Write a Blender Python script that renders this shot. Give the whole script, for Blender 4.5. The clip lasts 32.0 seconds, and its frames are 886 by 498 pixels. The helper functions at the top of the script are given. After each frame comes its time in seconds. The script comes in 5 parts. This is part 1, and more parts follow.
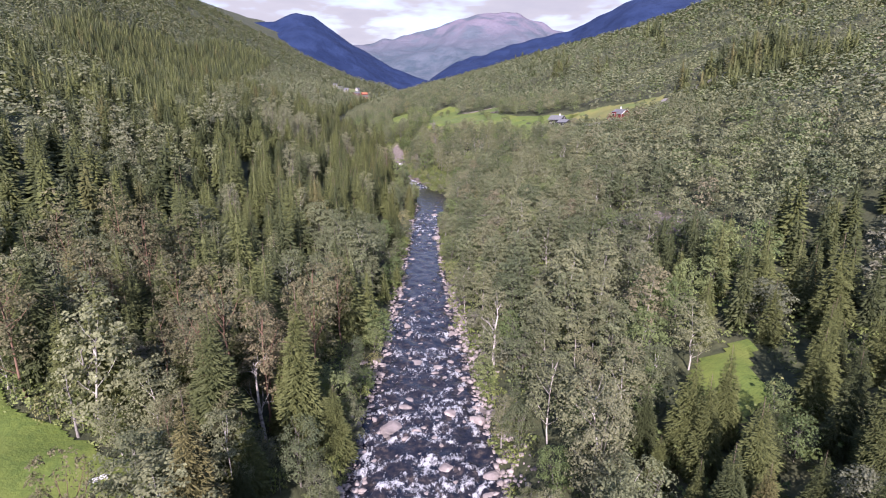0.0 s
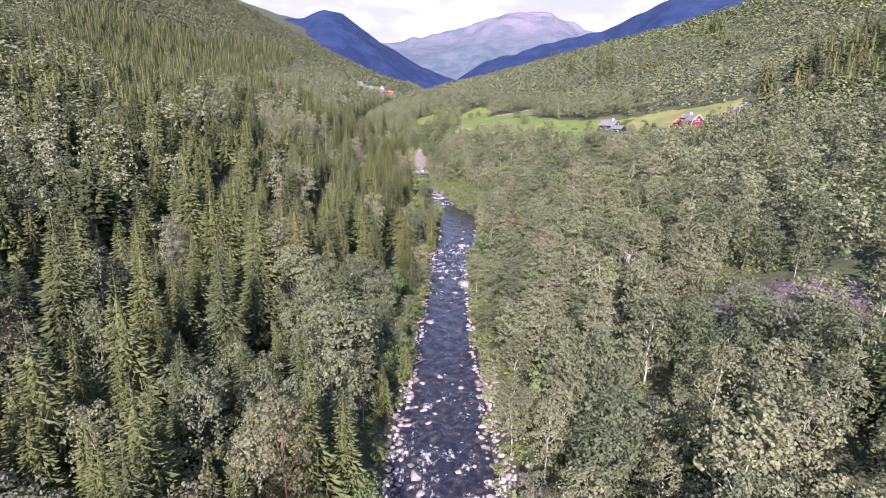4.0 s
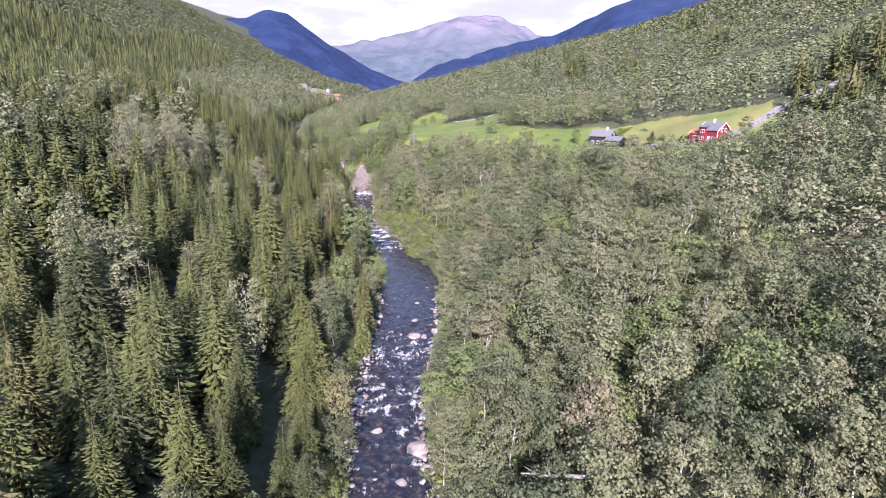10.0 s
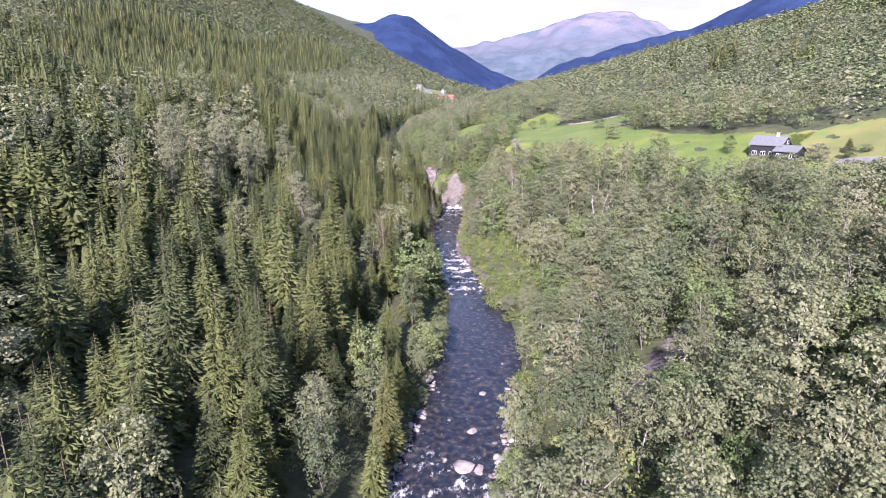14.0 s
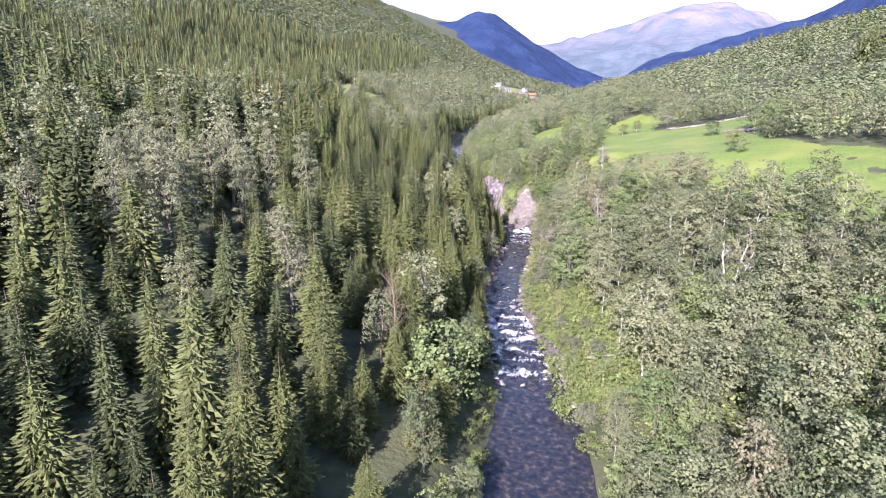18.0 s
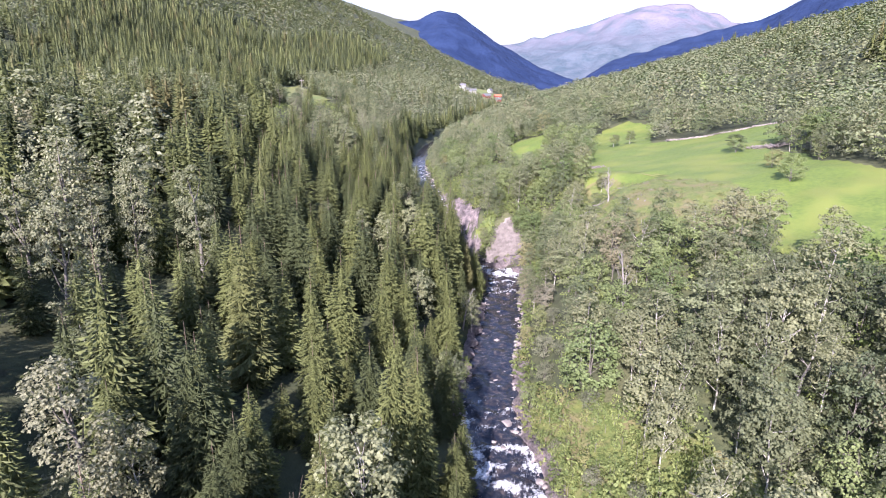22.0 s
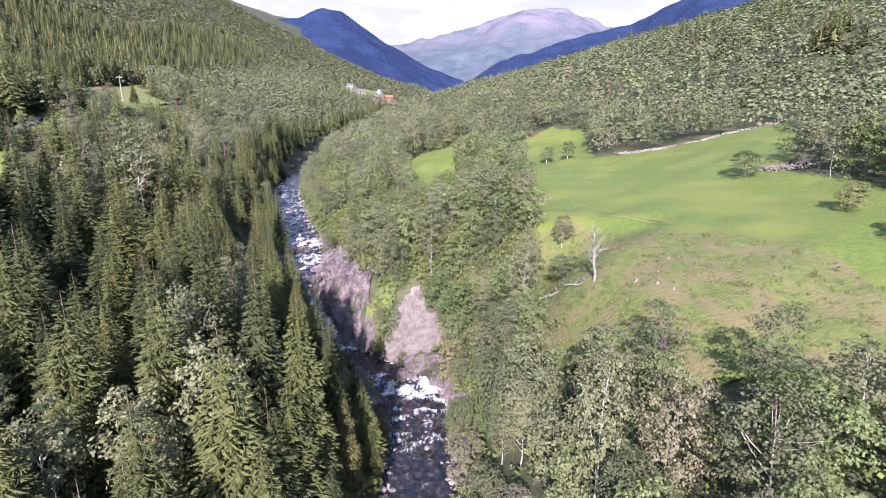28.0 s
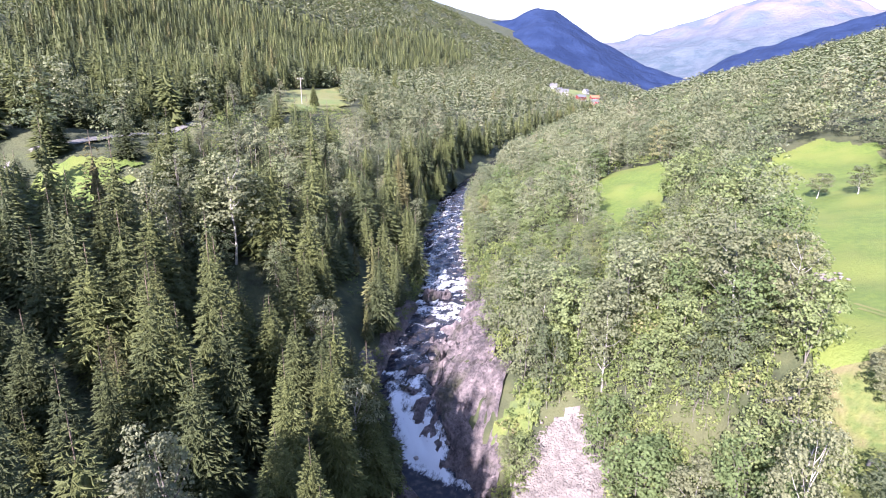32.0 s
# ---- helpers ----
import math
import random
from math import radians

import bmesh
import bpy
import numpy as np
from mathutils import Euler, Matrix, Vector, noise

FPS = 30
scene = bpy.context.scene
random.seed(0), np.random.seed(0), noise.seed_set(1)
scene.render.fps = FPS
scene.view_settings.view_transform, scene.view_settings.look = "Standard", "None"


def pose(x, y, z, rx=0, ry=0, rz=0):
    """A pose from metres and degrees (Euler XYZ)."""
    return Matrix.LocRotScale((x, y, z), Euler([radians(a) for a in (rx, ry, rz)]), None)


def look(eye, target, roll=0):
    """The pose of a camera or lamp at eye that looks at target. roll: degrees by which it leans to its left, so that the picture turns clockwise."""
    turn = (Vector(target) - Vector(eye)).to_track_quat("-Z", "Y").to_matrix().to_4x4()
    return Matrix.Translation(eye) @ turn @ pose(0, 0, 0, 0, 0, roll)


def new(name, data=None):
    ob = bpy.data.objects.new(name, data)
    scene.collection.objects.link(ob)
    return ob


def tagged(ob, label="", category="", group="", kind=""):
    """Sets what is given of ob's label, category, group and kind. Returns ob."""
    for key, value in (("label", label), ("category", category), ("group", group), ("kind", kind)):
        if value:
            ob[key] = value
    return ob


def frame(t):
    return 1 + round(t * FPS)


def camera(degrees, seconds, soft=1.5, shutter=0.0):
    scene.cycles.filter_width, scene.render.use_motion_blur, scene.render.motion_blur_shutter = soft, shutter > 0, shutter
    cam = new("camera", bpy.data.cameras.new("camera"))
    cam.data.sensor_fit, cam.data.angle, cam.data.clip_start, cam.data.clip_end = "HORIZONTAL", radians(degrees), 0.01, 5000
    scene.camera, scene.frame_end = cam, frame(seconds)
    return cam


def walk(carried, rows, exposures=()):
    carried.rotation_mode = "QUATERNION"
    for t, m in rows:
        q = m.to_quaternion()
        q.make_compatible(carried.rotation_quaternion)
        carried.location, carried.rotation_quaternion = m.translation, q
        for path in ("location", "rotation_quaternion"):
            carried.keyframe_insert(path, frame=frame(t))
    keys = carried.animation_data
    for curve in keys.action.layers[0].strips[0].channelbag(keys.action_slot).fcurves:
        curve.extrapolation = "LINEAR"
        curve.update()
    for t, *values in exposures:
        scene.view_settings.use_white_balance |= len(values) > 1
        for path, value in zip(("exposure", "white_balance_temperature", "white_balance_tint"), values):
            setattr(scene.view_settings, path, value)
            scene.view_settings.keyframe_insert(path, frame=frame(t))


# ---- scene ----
cam = camera(78.4, 32.0, 1.1)
METRES, EYE, TILT, LEAN, TURN = 360.0, 50.0, -15.0, 0.0, 0.0
ROWS = [
    (0.0, 0.0, 0.0, 0.0, 0.0, 0.0, -0.0),
    (0.5, -0.0004, 0.0168, 0.0045, 0.16, -0.01, -0.15),
    (1.0, -0.0009, 0.0336, 0.0091, 0.43, -0.02, -0.32),
    (1.5, -0.0015, 0.0505, 0.0135, 1.15, -0.02, -0.59),
    (2.0, -0.0021, 0.0673, 0.0181, 1.71, -0.04, -0.84),
    (2.5, -0.0028, 0.0841, 0.0228, 1.86, -0.05, -1.02),
    (3.0, -0.0037, 0.1009, 0.0275, 1.99, -0.04, -1.2),
    (3.5, -0.0047, 0.1176, 0.0322, 2.2, -0.05, -1.41),
    (5.5, -0.0087, 0.1827, 0.0504, 2.93, -0.08, -1.93),
    (6.0, -0.0094, 0.1988, 0.0547, 2.34, -0.05, -1.88),
    (6.5, -0.01, 0.2148, 0.0588, 1.5, -0.01, -1.72),
    (7.0, -0.0103, 0.2306, 0.063, 0.88, 0.06, -1.56),
    (7.5, -0.0104, 0.2462, 0.0673, 0.12, 0.14, -1.38),
    (8.0, -0.0101, 0.2618, 0.0715, -0.62, 0.19, -1.14),
    (8.5, -0.0096, 0.2774, 0.0756, -1.23, 0.25, -0.94),
    (9.0, -0.0087, 0.2929, 0.0798, -1.38, 0.31, -0.8),
    (9.5, -0.0075, 0.3082, 0.0839, -1.74, 0.38, -0.59),
    (10.0, -0.0059, 0.3232, 0.0879, -2.21, 0.41, -0.37),
    (10.5, -0.004, 0.3382, 0.0919, -2.27, 0.42, -0.3),
    (11.0, -0.002, 0.353, 0.0958, -2.34, 0.41, -0.21),
    (11.5, 0.0002, 0.3676, 0.0994, -2.46, 0.39, -0.12),
    (12.0, 0.0024, 0.382, 0.1031, -2.18, 0.41, -0.14),
    (12.5, 0.0048, 0.3964, 0.1069, 0.45, 0.41, -0.83),
    (13.0, 0.0074, 0.4107, 0.1107, 3.54, 0.34, -1.63),
    (13.5, 0.0097, 0.425, 0.1145, 6.79, 0.27, -2.44),
    (14.0, 0.0114, 0.4394, 0.1183, 9.68, 0.15, -3.17),
    (14.5, 0.0126, 0.4537, 0.1222, 12.04, 0.0, -3.73),
    (16.5, 0.0099, 0.5101, 0.1384, 15.04, -0.3, -4.53),
    (17.0, 0.0081, 0.5245, 0.1429, 15.8, -0.38, -4.67),
    (17.5, 0.0056, 0.5387, 0.1473, 16.77, -0.47, -4.88),
    (18.0, 0.0028, 0.5529, 0.1518, 17.87, -0.57, -5.12),
    (18.5, -0.0005, 0.5671, 0.1564, 18.63, -0.63, -5.27),
    (19.0, -0.0044, 0.5812, 0.161, 19.06, -0.68, -5.37),
    (19.5, -0.0087, 0.595, 0.1659, 19.14, -0.7, -5.39),
    (20.0, -0.0132, 0.6088, 0.1707, 18.71, -0.67, -5.28),
    (20.5, -0.0179, 0.6224, 0.1755, 17.56, -0.59, -5.01),
    (21.0, -0.0229, 0.636, 0.1802, 15.7, -0.43, -4.51),
    (21.5, -0.0277, 0.6496, 0.1851, 15.04, -0.35, -4.33),
    (22.0, -0.0324, 0.6632, 0.19, 14.26, -0.29, -4.06),
    (22.5, -0.0368, 0.6769, 0.1948, 12.47, -0.15, -3.54),
    (23.0, -0.0409, 0.6906, 0.1997, 10.54, -0.06, -3.0),
    (23.5, -0.0448, 0.7045, 0.2042, 9.44, -0.0, -2.68),
    (24.0, -0.0482, 0.7187, 0.2081, 8.24, 0.06, -2.32),
    (24.5, -0.0514, 0.7331, 0.212, 6.65, 0.14, -1.88),
    (25.0, -0.0542, 0.7477, 0.2158, 5.58, 0.2, -1.58),
    (25.5, -0.0567, 0.7622, 0.2197, 5.1, 0.22, -1.44),
    (27.5, -0.0619, 0.8218, 0.2352, 1.86, 0.26, -0.28),
    (28.0, -0.062, 0.8363, 0.2389, 3.7, 0.27, -0.76),
    (28.5, -0.0621, 0.8506, 0.2427, 6.57, 0.25, -1.52),
    (29.0, -0.0618, 0.8651, 0.2465, 8.52, 0.22, -2.01),
    (29.5, -0.062, 0.8794, 0.2504, 9.5, 0.19, -2.27),
    (30.0, -0.0622, 0.8939, 0.2543, 11.65, 0.1, -2.83),
    (30.5, -0.0628, 0.9083, 0.2584, 13.8, 0.0, -3.38),
    (31.0, -0.0637, 0.9227, 0.2625, 17.32, -0.23, -4.27),
    (31.5, -0.0651, 0.9368, 0.2666, 20.85, -0.53, -5.13),
    (32.0, -0.0674, 0.9507, 0.2709, 23.99, -0.84, -5.9),
]
EXPOSURE = [(0.0, 1.02, 6150, 34), (3.0, 1.33, 6120, 34), (6.0, 1.44, 6040, 34), (12.0, 1.42, 5980, 33), (13.5, 1.52, 5960, 33), (19.0, 1.82, 5960, 30), (23.0, 1.58, 6020, 30), (28.0, 1.46, 6050, 30), (30.0, 1.74, 5980, 30), (31.0, 1.95, 5960, 30), (32.0, 1.96, 5960, 30)]
walk(cam, [(t, pose(0, 0, EYE, TILT, LEAN, TURN) @ pose(METRES * x, METRES * y, METRES * z, 90 + pitch, roll, yaw)) for t, x, y, z, yaw, pitch, roll in ROWS], EXPOSURE)

# ---- sky, sun, exposure ----
SUN_AZ, SUN_EL = radians(184), radians(31)  # clockwise from the way ahead
world = bpy.data.worlds.new("sky")
scene.world = world
world.use_nodes = True
wn = world.node_tree
sky = wn.nodes.new("ShaderNodeTexSky")
sky.sky_type, sky.sun_disc = "NISHITA", False
sky.sun_elevation, sky.sun_rotation = SUN_EL, SUN_AZ
sky.dust_density, sky.air_density, sky.ozone_density = 0.6, 1.0, 1.0
wn.links.new(sky.outputs[0], wn.nodes["Background"].inputs[0])
wn.nodes["Background"].inputs[1].default_value = 0.12
sun = new("sun", bpy.data.lights.new("sun", "SUN"))
sun.data.energy, sun.data.angle, sun.data.color = 5.3, radians(0.6), (1.0, 0.94, 0.85)
sun.matrix_world = look((0, 0, 0), (-math.sin(SUN_AZ) * math.cos(SUN_EL), -math.cos(SUN_AZ) * math.cos(SUN_EL), -math.sin(SUN_EL)))

# ---- materials ----
def nodes_of(name):
    m = bpy.data.materials.new(name)
    m.use_nodes = True
    return m, m.node_tree, m.node_tree.nodes["Principled BSDF"]


def add(t, kind, **inputs):
    n = t.nodes.new(kind)
    for key, value in inputs.items():
        n.inputs[key].default_value = value
    return n


def noise_of(t, scale, detail=3.0, rough=0.55, space="Object"):
    c = t.nodes.new("ShaderNodeTexCoord")
    n = add(t, "ShaderNodeTexNoise", Scale=scale, Detail=detail, Roughness=rough)
    t.links.new(c.outputs[space], n.inputs["Vector"])
    return n.outputs["Fac"]


def ramp(t, fac, *stops):
    r = t.nodes.new("ShaderNodeValToRGB")
    e = r.color_ramp.elements
    while len(e) < len(stops):
        e.new(0.5)
    for k, (at, colour) in zip(e, stops):
        k.position, k.color = at, (*colour, 1)
    t.links.new(fac, r.inputs[0])
    return r.outputs[0]


def blend(t, fac, a, b, kind="MIX"):
    n = t.nodes.new("ShaderNodeMix")
    n.data_type, n.blend_type = "RGBA", kind
    for slot, value in ((0, fac), (6, a), (7, b)):
        if hasattr(value, "links"):
            t.links.new(value, n.inputs[slot])
        elif slot:
            n.inputs[slot].default_value = (*value, 1)
        else:
            n.inputs[slot].default_value = value
    return n.outputs[2]


def bump(t, p, height, strength, distance):
    b = add(t, "ShaderNodeBump", Strength=strength, Distance=distance)
    t.links.new(height, b.inputs["Height"])
    t.links.new(b.outputs[0], p.inputs["Normal"])


def surface(name, a, b, scale, rough=0.8, fine=12.0, relief=0.03, c=None, big=0.15, metal=0.0):
    """Two colours mottled at one scale, a third in large stains, and fine relief."""
    m, t, p = nodes_of(name)
    col = ramp(t, noise_of(t, scale, 5), (0.35, a), (0.65, b))
    if c:
        col = blend(t, ramp(t, noise_of(t, big, 3), (0.48, (0, 0, 0)), (0.62, (1, 1, 1))), col, c)
    t.links.new(col, p.inputs["Base Color"])
    p.inputs["Roughness"].default_value, p.inputs["Metallic"].default_value = rough, metal
    bump(t, p, noise_of(t, fine, 4), 0.6, relief)
    return m


def foliage(name, dark, light, warm, per_tree, gloss=0.5, through_it=0.3):
    """Leaves or needles: colour by tree and by leaf, a little light let through. per_tree: 'object' or 'tint', the mesh's own value."""
    m, t, p = nodes_of(name)
    if per_tree == "object":
        tree = t.nodes.new("ShaderNodeObjectInfo").outputs["Random"]
    else:
        n = t.nodes.new("ShaderNodeAttribute")
        n.attribute_name = "tint"
        tree = n.outputs["Fac"]
    leaf = t.nodes.new("ShaderNodeNewGeometry").outputs["Random Per Island"]
    dark, bright = [0.75 * a + 0.25 * b for a, b in zip(dark, light)], [1.1 * a for a in light]
    col = ramp(t, tree, (0.0, dark), (0.2, dark), (0.55, light), (0.8, bright), (0.93, light), (1.0, warm))
    spread = ramp(t, leaf, (0.0, (0.82, 0.84, 0.82)), (0.9, (1.1, 1.1, 1.08)), (1.0, (1.22, 1.2, 1.15)))
    col = blend(t, 1.0, col, spread, "MULTIPLY")
    fine = noise_of(t, 5.0 if per_tree == "object" else 2.2, 3, 0.7)
    col = blend(t, 1.0, col, ramp(t, fine, *(((0.32, (1.06, 0.99, 0.96)), (0.5, (1.36, 1.28, 1.26)), (0.68, (1.64, 1.52, 1.50))) if per_tree == "object" else ((0.32, (1.08, 1.01, 1.03)), (0.5, (1.38, 1.29, 1.33)), (0.68, (1.64, 1.53, 1.58))))), "MULTIPLY")
    if per_tree == "object":
        bump(t, p, fine, 0.9, 0.25)
    else:
        col = blend(t, 1.0, col, ramp(t, noise_of(t, 0.9, 4), (0.3, (0.78, 0.8, 0.78)), (0.7, (1.08, 1.08, 1.07))), "MULTIPLY")
        bump(t, p, noise_of(t, 0.8, 5), 0.5, 0.6)
    t.links.new(col, p.inputs["Base Color"])
    p.inputs["Roughness"].default_value = gloss
    p.inputs["Specular IOR Level"].default_value = 0.22
    tr = t.nodes.new("ShaderNodeBsdfTranslucent")
    t.links.new(blend(t, 1.0, col, (1.0, 1.1, 0.6), "MULTIPLY"), tr.inputs[0])
    mix = add(t, "ShaderNodeMixShader", Fac=through_it)
    t.links.new(p.outputs[0], mix.inputs[1])
    t.links.new(tr.outputs[0], mix.inputs[2])
    t.links.new(mix.outputs[0], t.nodes["Material Output"].inputs[0])
    return m


LEAF_COLOURS = {
    "spruce": ((0.028, 0.039, 0.017), (0.064, 0.078, 0.027), (0.080, 0.078, 0.032), 0.65, 0.1),
    "birch": ((0.090, 0.110, 0.062), (0.150, 0.168, 0.098), (0.178, 0.166, 0.112), 0.6, 0.3),
    "alder": ((0.070, 0.095, 0.052), (0.135, 0.160, 0.090), (0.187, 0.176, 0.124), 0.6, 0.3),
    "rowan": ((0.081, 0.124, 0.050), (0.140, 0.180, 0.078), (0.187, 0.188, 0.100), 0.6, 0.3),
    "aspen": ((0.128, 0.148, 0.090), (0.162, 0.178, 0.114), (0.178, 0.184, 0.126), 0.55, 0.3),
    "willow": ((0.105, 0.123, 0.082), (0.135, 0.150, 0.104), (0.172, 0.170, 0.134), 0.55, 0.3),
    "pine": ((0.075, 0.08, 0.045), (0.105, 0.105, 0.058), (0.135, 0.112, 0.07), 0.65, 0.12),
    "bush": ((0.083, 0.119, 0.041), (0.146, 0.183, 0.065), (0.198, 0.193, 0.094), 0.6, 0.35),
}
LEAF = {(k, w): foliage(f"{k}_leaf", *v[:3], w, v[3], v[4]) for k, v in LEAF_COLOURS.items() for w in ("object", "tint")}
BARK = {
    "spruce": surface("spruce_bark", (0.10, 0.075, 0.055), (0.16, 0.12, 0.09), 3, 0.9),
    "pine": surface("pine_bark", (0.13, 0.08, 0.055), (0.19, 0.115, 0.075), 3, 0.9),
    "birch": surface("birch_bark", (0.33, 0.31, 0.28), (0.46, 0.44, 0.40), 2, 0.7, c=(0.10, 0.09, 0.08), big=1.3),
    "alder": surface("alder_bark", (0.10, 0.09, 0.078), (0.17, 0.155, 0.135), 3, 0.8),
    "dead": surface("dead_wood", (0.15, 0.14, 0.128), (0.23, 0.215, 0.195), 3, 0.85),
}
BARK["rowan"] = BARK["aspen"] = BARK["willow"] = BARK["bush"] = BARK["alder"]
ROCK = surface("river_boulder", (0.19, 0.165, 0.155), (0.34, 0.30, 0.28), 0.9, 0.75, 9, 0.05, (0.10, 0.088, 0.083), 0.35)
SCREE = surface("scree_stone", (0.12, 0.105, 0.098), (0.20, 0.175, 0.162), 0.8, 0.85, 6, 0.05)
GRASS = surface("meadow_grass", (0.070, 0.110, 0.017), (0.108, 0.150, 0.024), 1.2, 0.8, 3, 0.2, (0.122, 0.150, 0.028), 0.08)
YARD = surface("dry_grass", (0.13, 0.145, 0.04), (0.165, 0.16, 0.052), 0.25, 0.8, 5, 0.08, (0.10, 0.14, 0.035), 0.06)
LIME = surface("lush_bank_grass", (0.070, 0.10, 0.020), (0.115, 0.135, 0.030), 0.9, 0.8, 3, 0.2, (0.06, 0.085, 0.025), 0.4)
HEATH = surface("rough_pasture", (0.068, 0.098, 0.022), (0.122, 0.135, 0.036), 1.1, 0.85, 2.2, 0.3, (0.130, 0.116, 0.050), 0.22)
GRAVEL = surface("gravel_track", (0.13, 0.125, 0.118), (0.19, 0.18, 0.17), 0.8, 0.9, 8, 0.03)


def cliff_material():
    """Bedrock: purplish grey and pink, streaked, with dark clefts."""
    m, t, p = nodes_of("gorge_rock")
    col = ramp(t, noise_of(t, 0.7, 8, 0.65), (0.32, (0.055, 0.048, 0.054)), (0.5, (0.165, 0.138, 0.142)), (0.68, (0.31, 0.255, 0.25)))
    col = blend(t, ramp(t, noise_of(t, 0.22, 4), (0.52, (0, 0, 0)), (0.66, (1, 1, 1))), col, (0.062, 0.062, 0.038))
    split = noise_of(t, 2.3, 6, 0.75)
    col = blend(t, 1.0, col, ramp(t, split, (0.36, (0.45, 0.43, 0.44)), (0.5, (1, 1, 1)), (0.7, (1.25, 1.2, 1.2))), "MULTIPLY")
    t.links.new(col, p.inputs["Base Color"])
    p.inputs["Roughness"].default_value = 0.7
    bump(t, p, split, 1.0, 0.8)
    return m


def land_material():
    """Forest floor: moss, litter and low herbs, with bare stony soil on the steep parts."""
    m, t, p = nodes_of("forest_floor")
    col = ramp(t, noise_of(t, 0.4, 6), (0.3, (0.022, 0.026, 0.012)), (0.5, (0.040, 0.050, 0.020)), (0.7, (0.068, 0.075, 0.030)))
    col = blend(t, ramp(t, noise_of(t, 0.06, 3), (0.5, (0, 0, 0)), (0.66, (1, 1, 1))), col, (0.075, 0.08, 0.035))
    t.links.new(col, p.inputs["Base Color"])
    p.inputs["Roughness"].default_value = 0.9
    bump(t, p, noise_of(t, 1.2, 6), 0.8, 0.35)
    return m


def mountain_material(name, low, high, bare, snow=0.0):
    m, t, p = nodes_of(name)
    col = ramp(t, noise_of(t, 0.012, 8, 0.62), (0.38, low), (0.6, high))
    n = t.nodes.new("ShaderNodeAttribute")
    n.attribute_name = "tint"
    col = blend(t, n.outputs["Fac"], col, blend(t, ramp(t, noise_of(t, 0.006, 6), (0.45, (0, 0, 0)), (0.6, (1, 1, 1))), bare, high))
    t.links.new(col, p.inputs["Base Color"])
    p.inputs["Roughness"].default_value = 0.95
    p.inputs["Specular IOR Level"].default_value = 0.1
    bump(t, p, noise_of(t, 0.03, 6), 0.8, 14)
    return m


def water_material():
    """Clear brown river water, its dark tones blued for reflected sky; the mesh's foam value, broken up by noise, turns
    it to white water.
    """
    m, t, p = nodes_of("river_water")
    n = t.nodes.new("ShaderNodeAttribute")
    n.attribute_name = "foam"
    c = t.nodes.new("ShaderNodeTexCoord")
    mp = t.nodes.new("ShaderNodeMapping")
    mp.inputs["Scale"].default_value = (1.0, 0.55, 1.0)
    t.links.new(c.outputs["Object"], mp.inputs[0])
    nz = add(t, "ShaderNodeTexNoise", Scale=1.7, Detail=8, Roughness=0.72)
    t.links.new(mp.outputs[0], nz.inputs["Vector"])
    su = t.nodes.new("ShaderNodeMath")
    su.operation = "ADD"
    t.links.new(n.outputs["Fac"], su.inputs[0])
    t.links.new(nz.outputs["Fac"], su.inputs[1])
    white = ramp(t, su.outputs[0], (0.80, (0, 0, 0)), (1.12, (1, 1, 1)))
    # blue in the darkest stops is painted in for sky reflection and depth
    bed = ramp(t, noise_of(t, 1.1, 6), (0.38, (0.010, 0.013, 0.022)), (0.55, (0.026, 0.025, 0.030)), (0.70, (0.085, 0.070, 0.062)))
    t.links.new(blend(t, white, bed, (0.66, 0.68, 0.70)), p.inputs["Base Color"])
    t.links.new(ramp(t, white, (0.0, (0.12,) * 3), (1.0, (0.7,) * 3)), p.inputs["Roughness"])
    p.inputs["IOR"].default_value = 1.33
    p.inputs["Specular IOR Level"].default_value = 0.5
    bump(t, p, nz.outputs["Fac"], 0.5, 0.14)
    return m


LAND, WATER, CLIFF = land_material(), water_material(), cliff_material()

# ---- shape of the land ----
# the river: y, middle, half width, height of the water
RIVER = np.array([
    (-150, -1, 11, -1.5), (60, -2.2, 10.2, 1.2), (117, -4.8, 6.9, 2.4), (158, -5.8, 5.4, 3.2), (195, -7, 5.2, 3.9),
    (231, -5.5, 6.8, 4.6), (257, -4.6, 7.2, 5.1), (285, -9, 5.8, 5.7), (303, -15.6, 5.2, 6.0), (320, -23.3, 5, 6.2), (340, -26.5, 4.8, 6.4),
    (372, -29.3, 4.4, 6.8), (398, -32.5, 5.6, 7.2), (408, -46, 4.4, 7.6), (413, -54, 3.6, 8.4), (420, -62, 4.4, 14), (436, -66, 4, 15),
    (454, -69, 5.2, 16), (494, -88, 5, 20.5), (530, -101, 5, 23), (620, -118, 5, 27), (850, -130, 5, 36), (1500, -130, 5, 60), (4200, -150, 5, 130)])


def rounded(y, column):
    """A column of the river's table at y, with soft corners."""
    y = np.asarray(y, float)
    return sum(np.interp(y + s, RIVER[:, 0], RIVER[:, column]) for s in (-6, -3, 0, 3, 6)) / 5


def river_x(y):
    return rounded(y, 1)


def river_half(y):
    return rounded(y, 2)


def river_z(y):
    y = np.asarray(y, float)
    return np.interp(y, RIVER[:, 0], RIVER[:, 3])


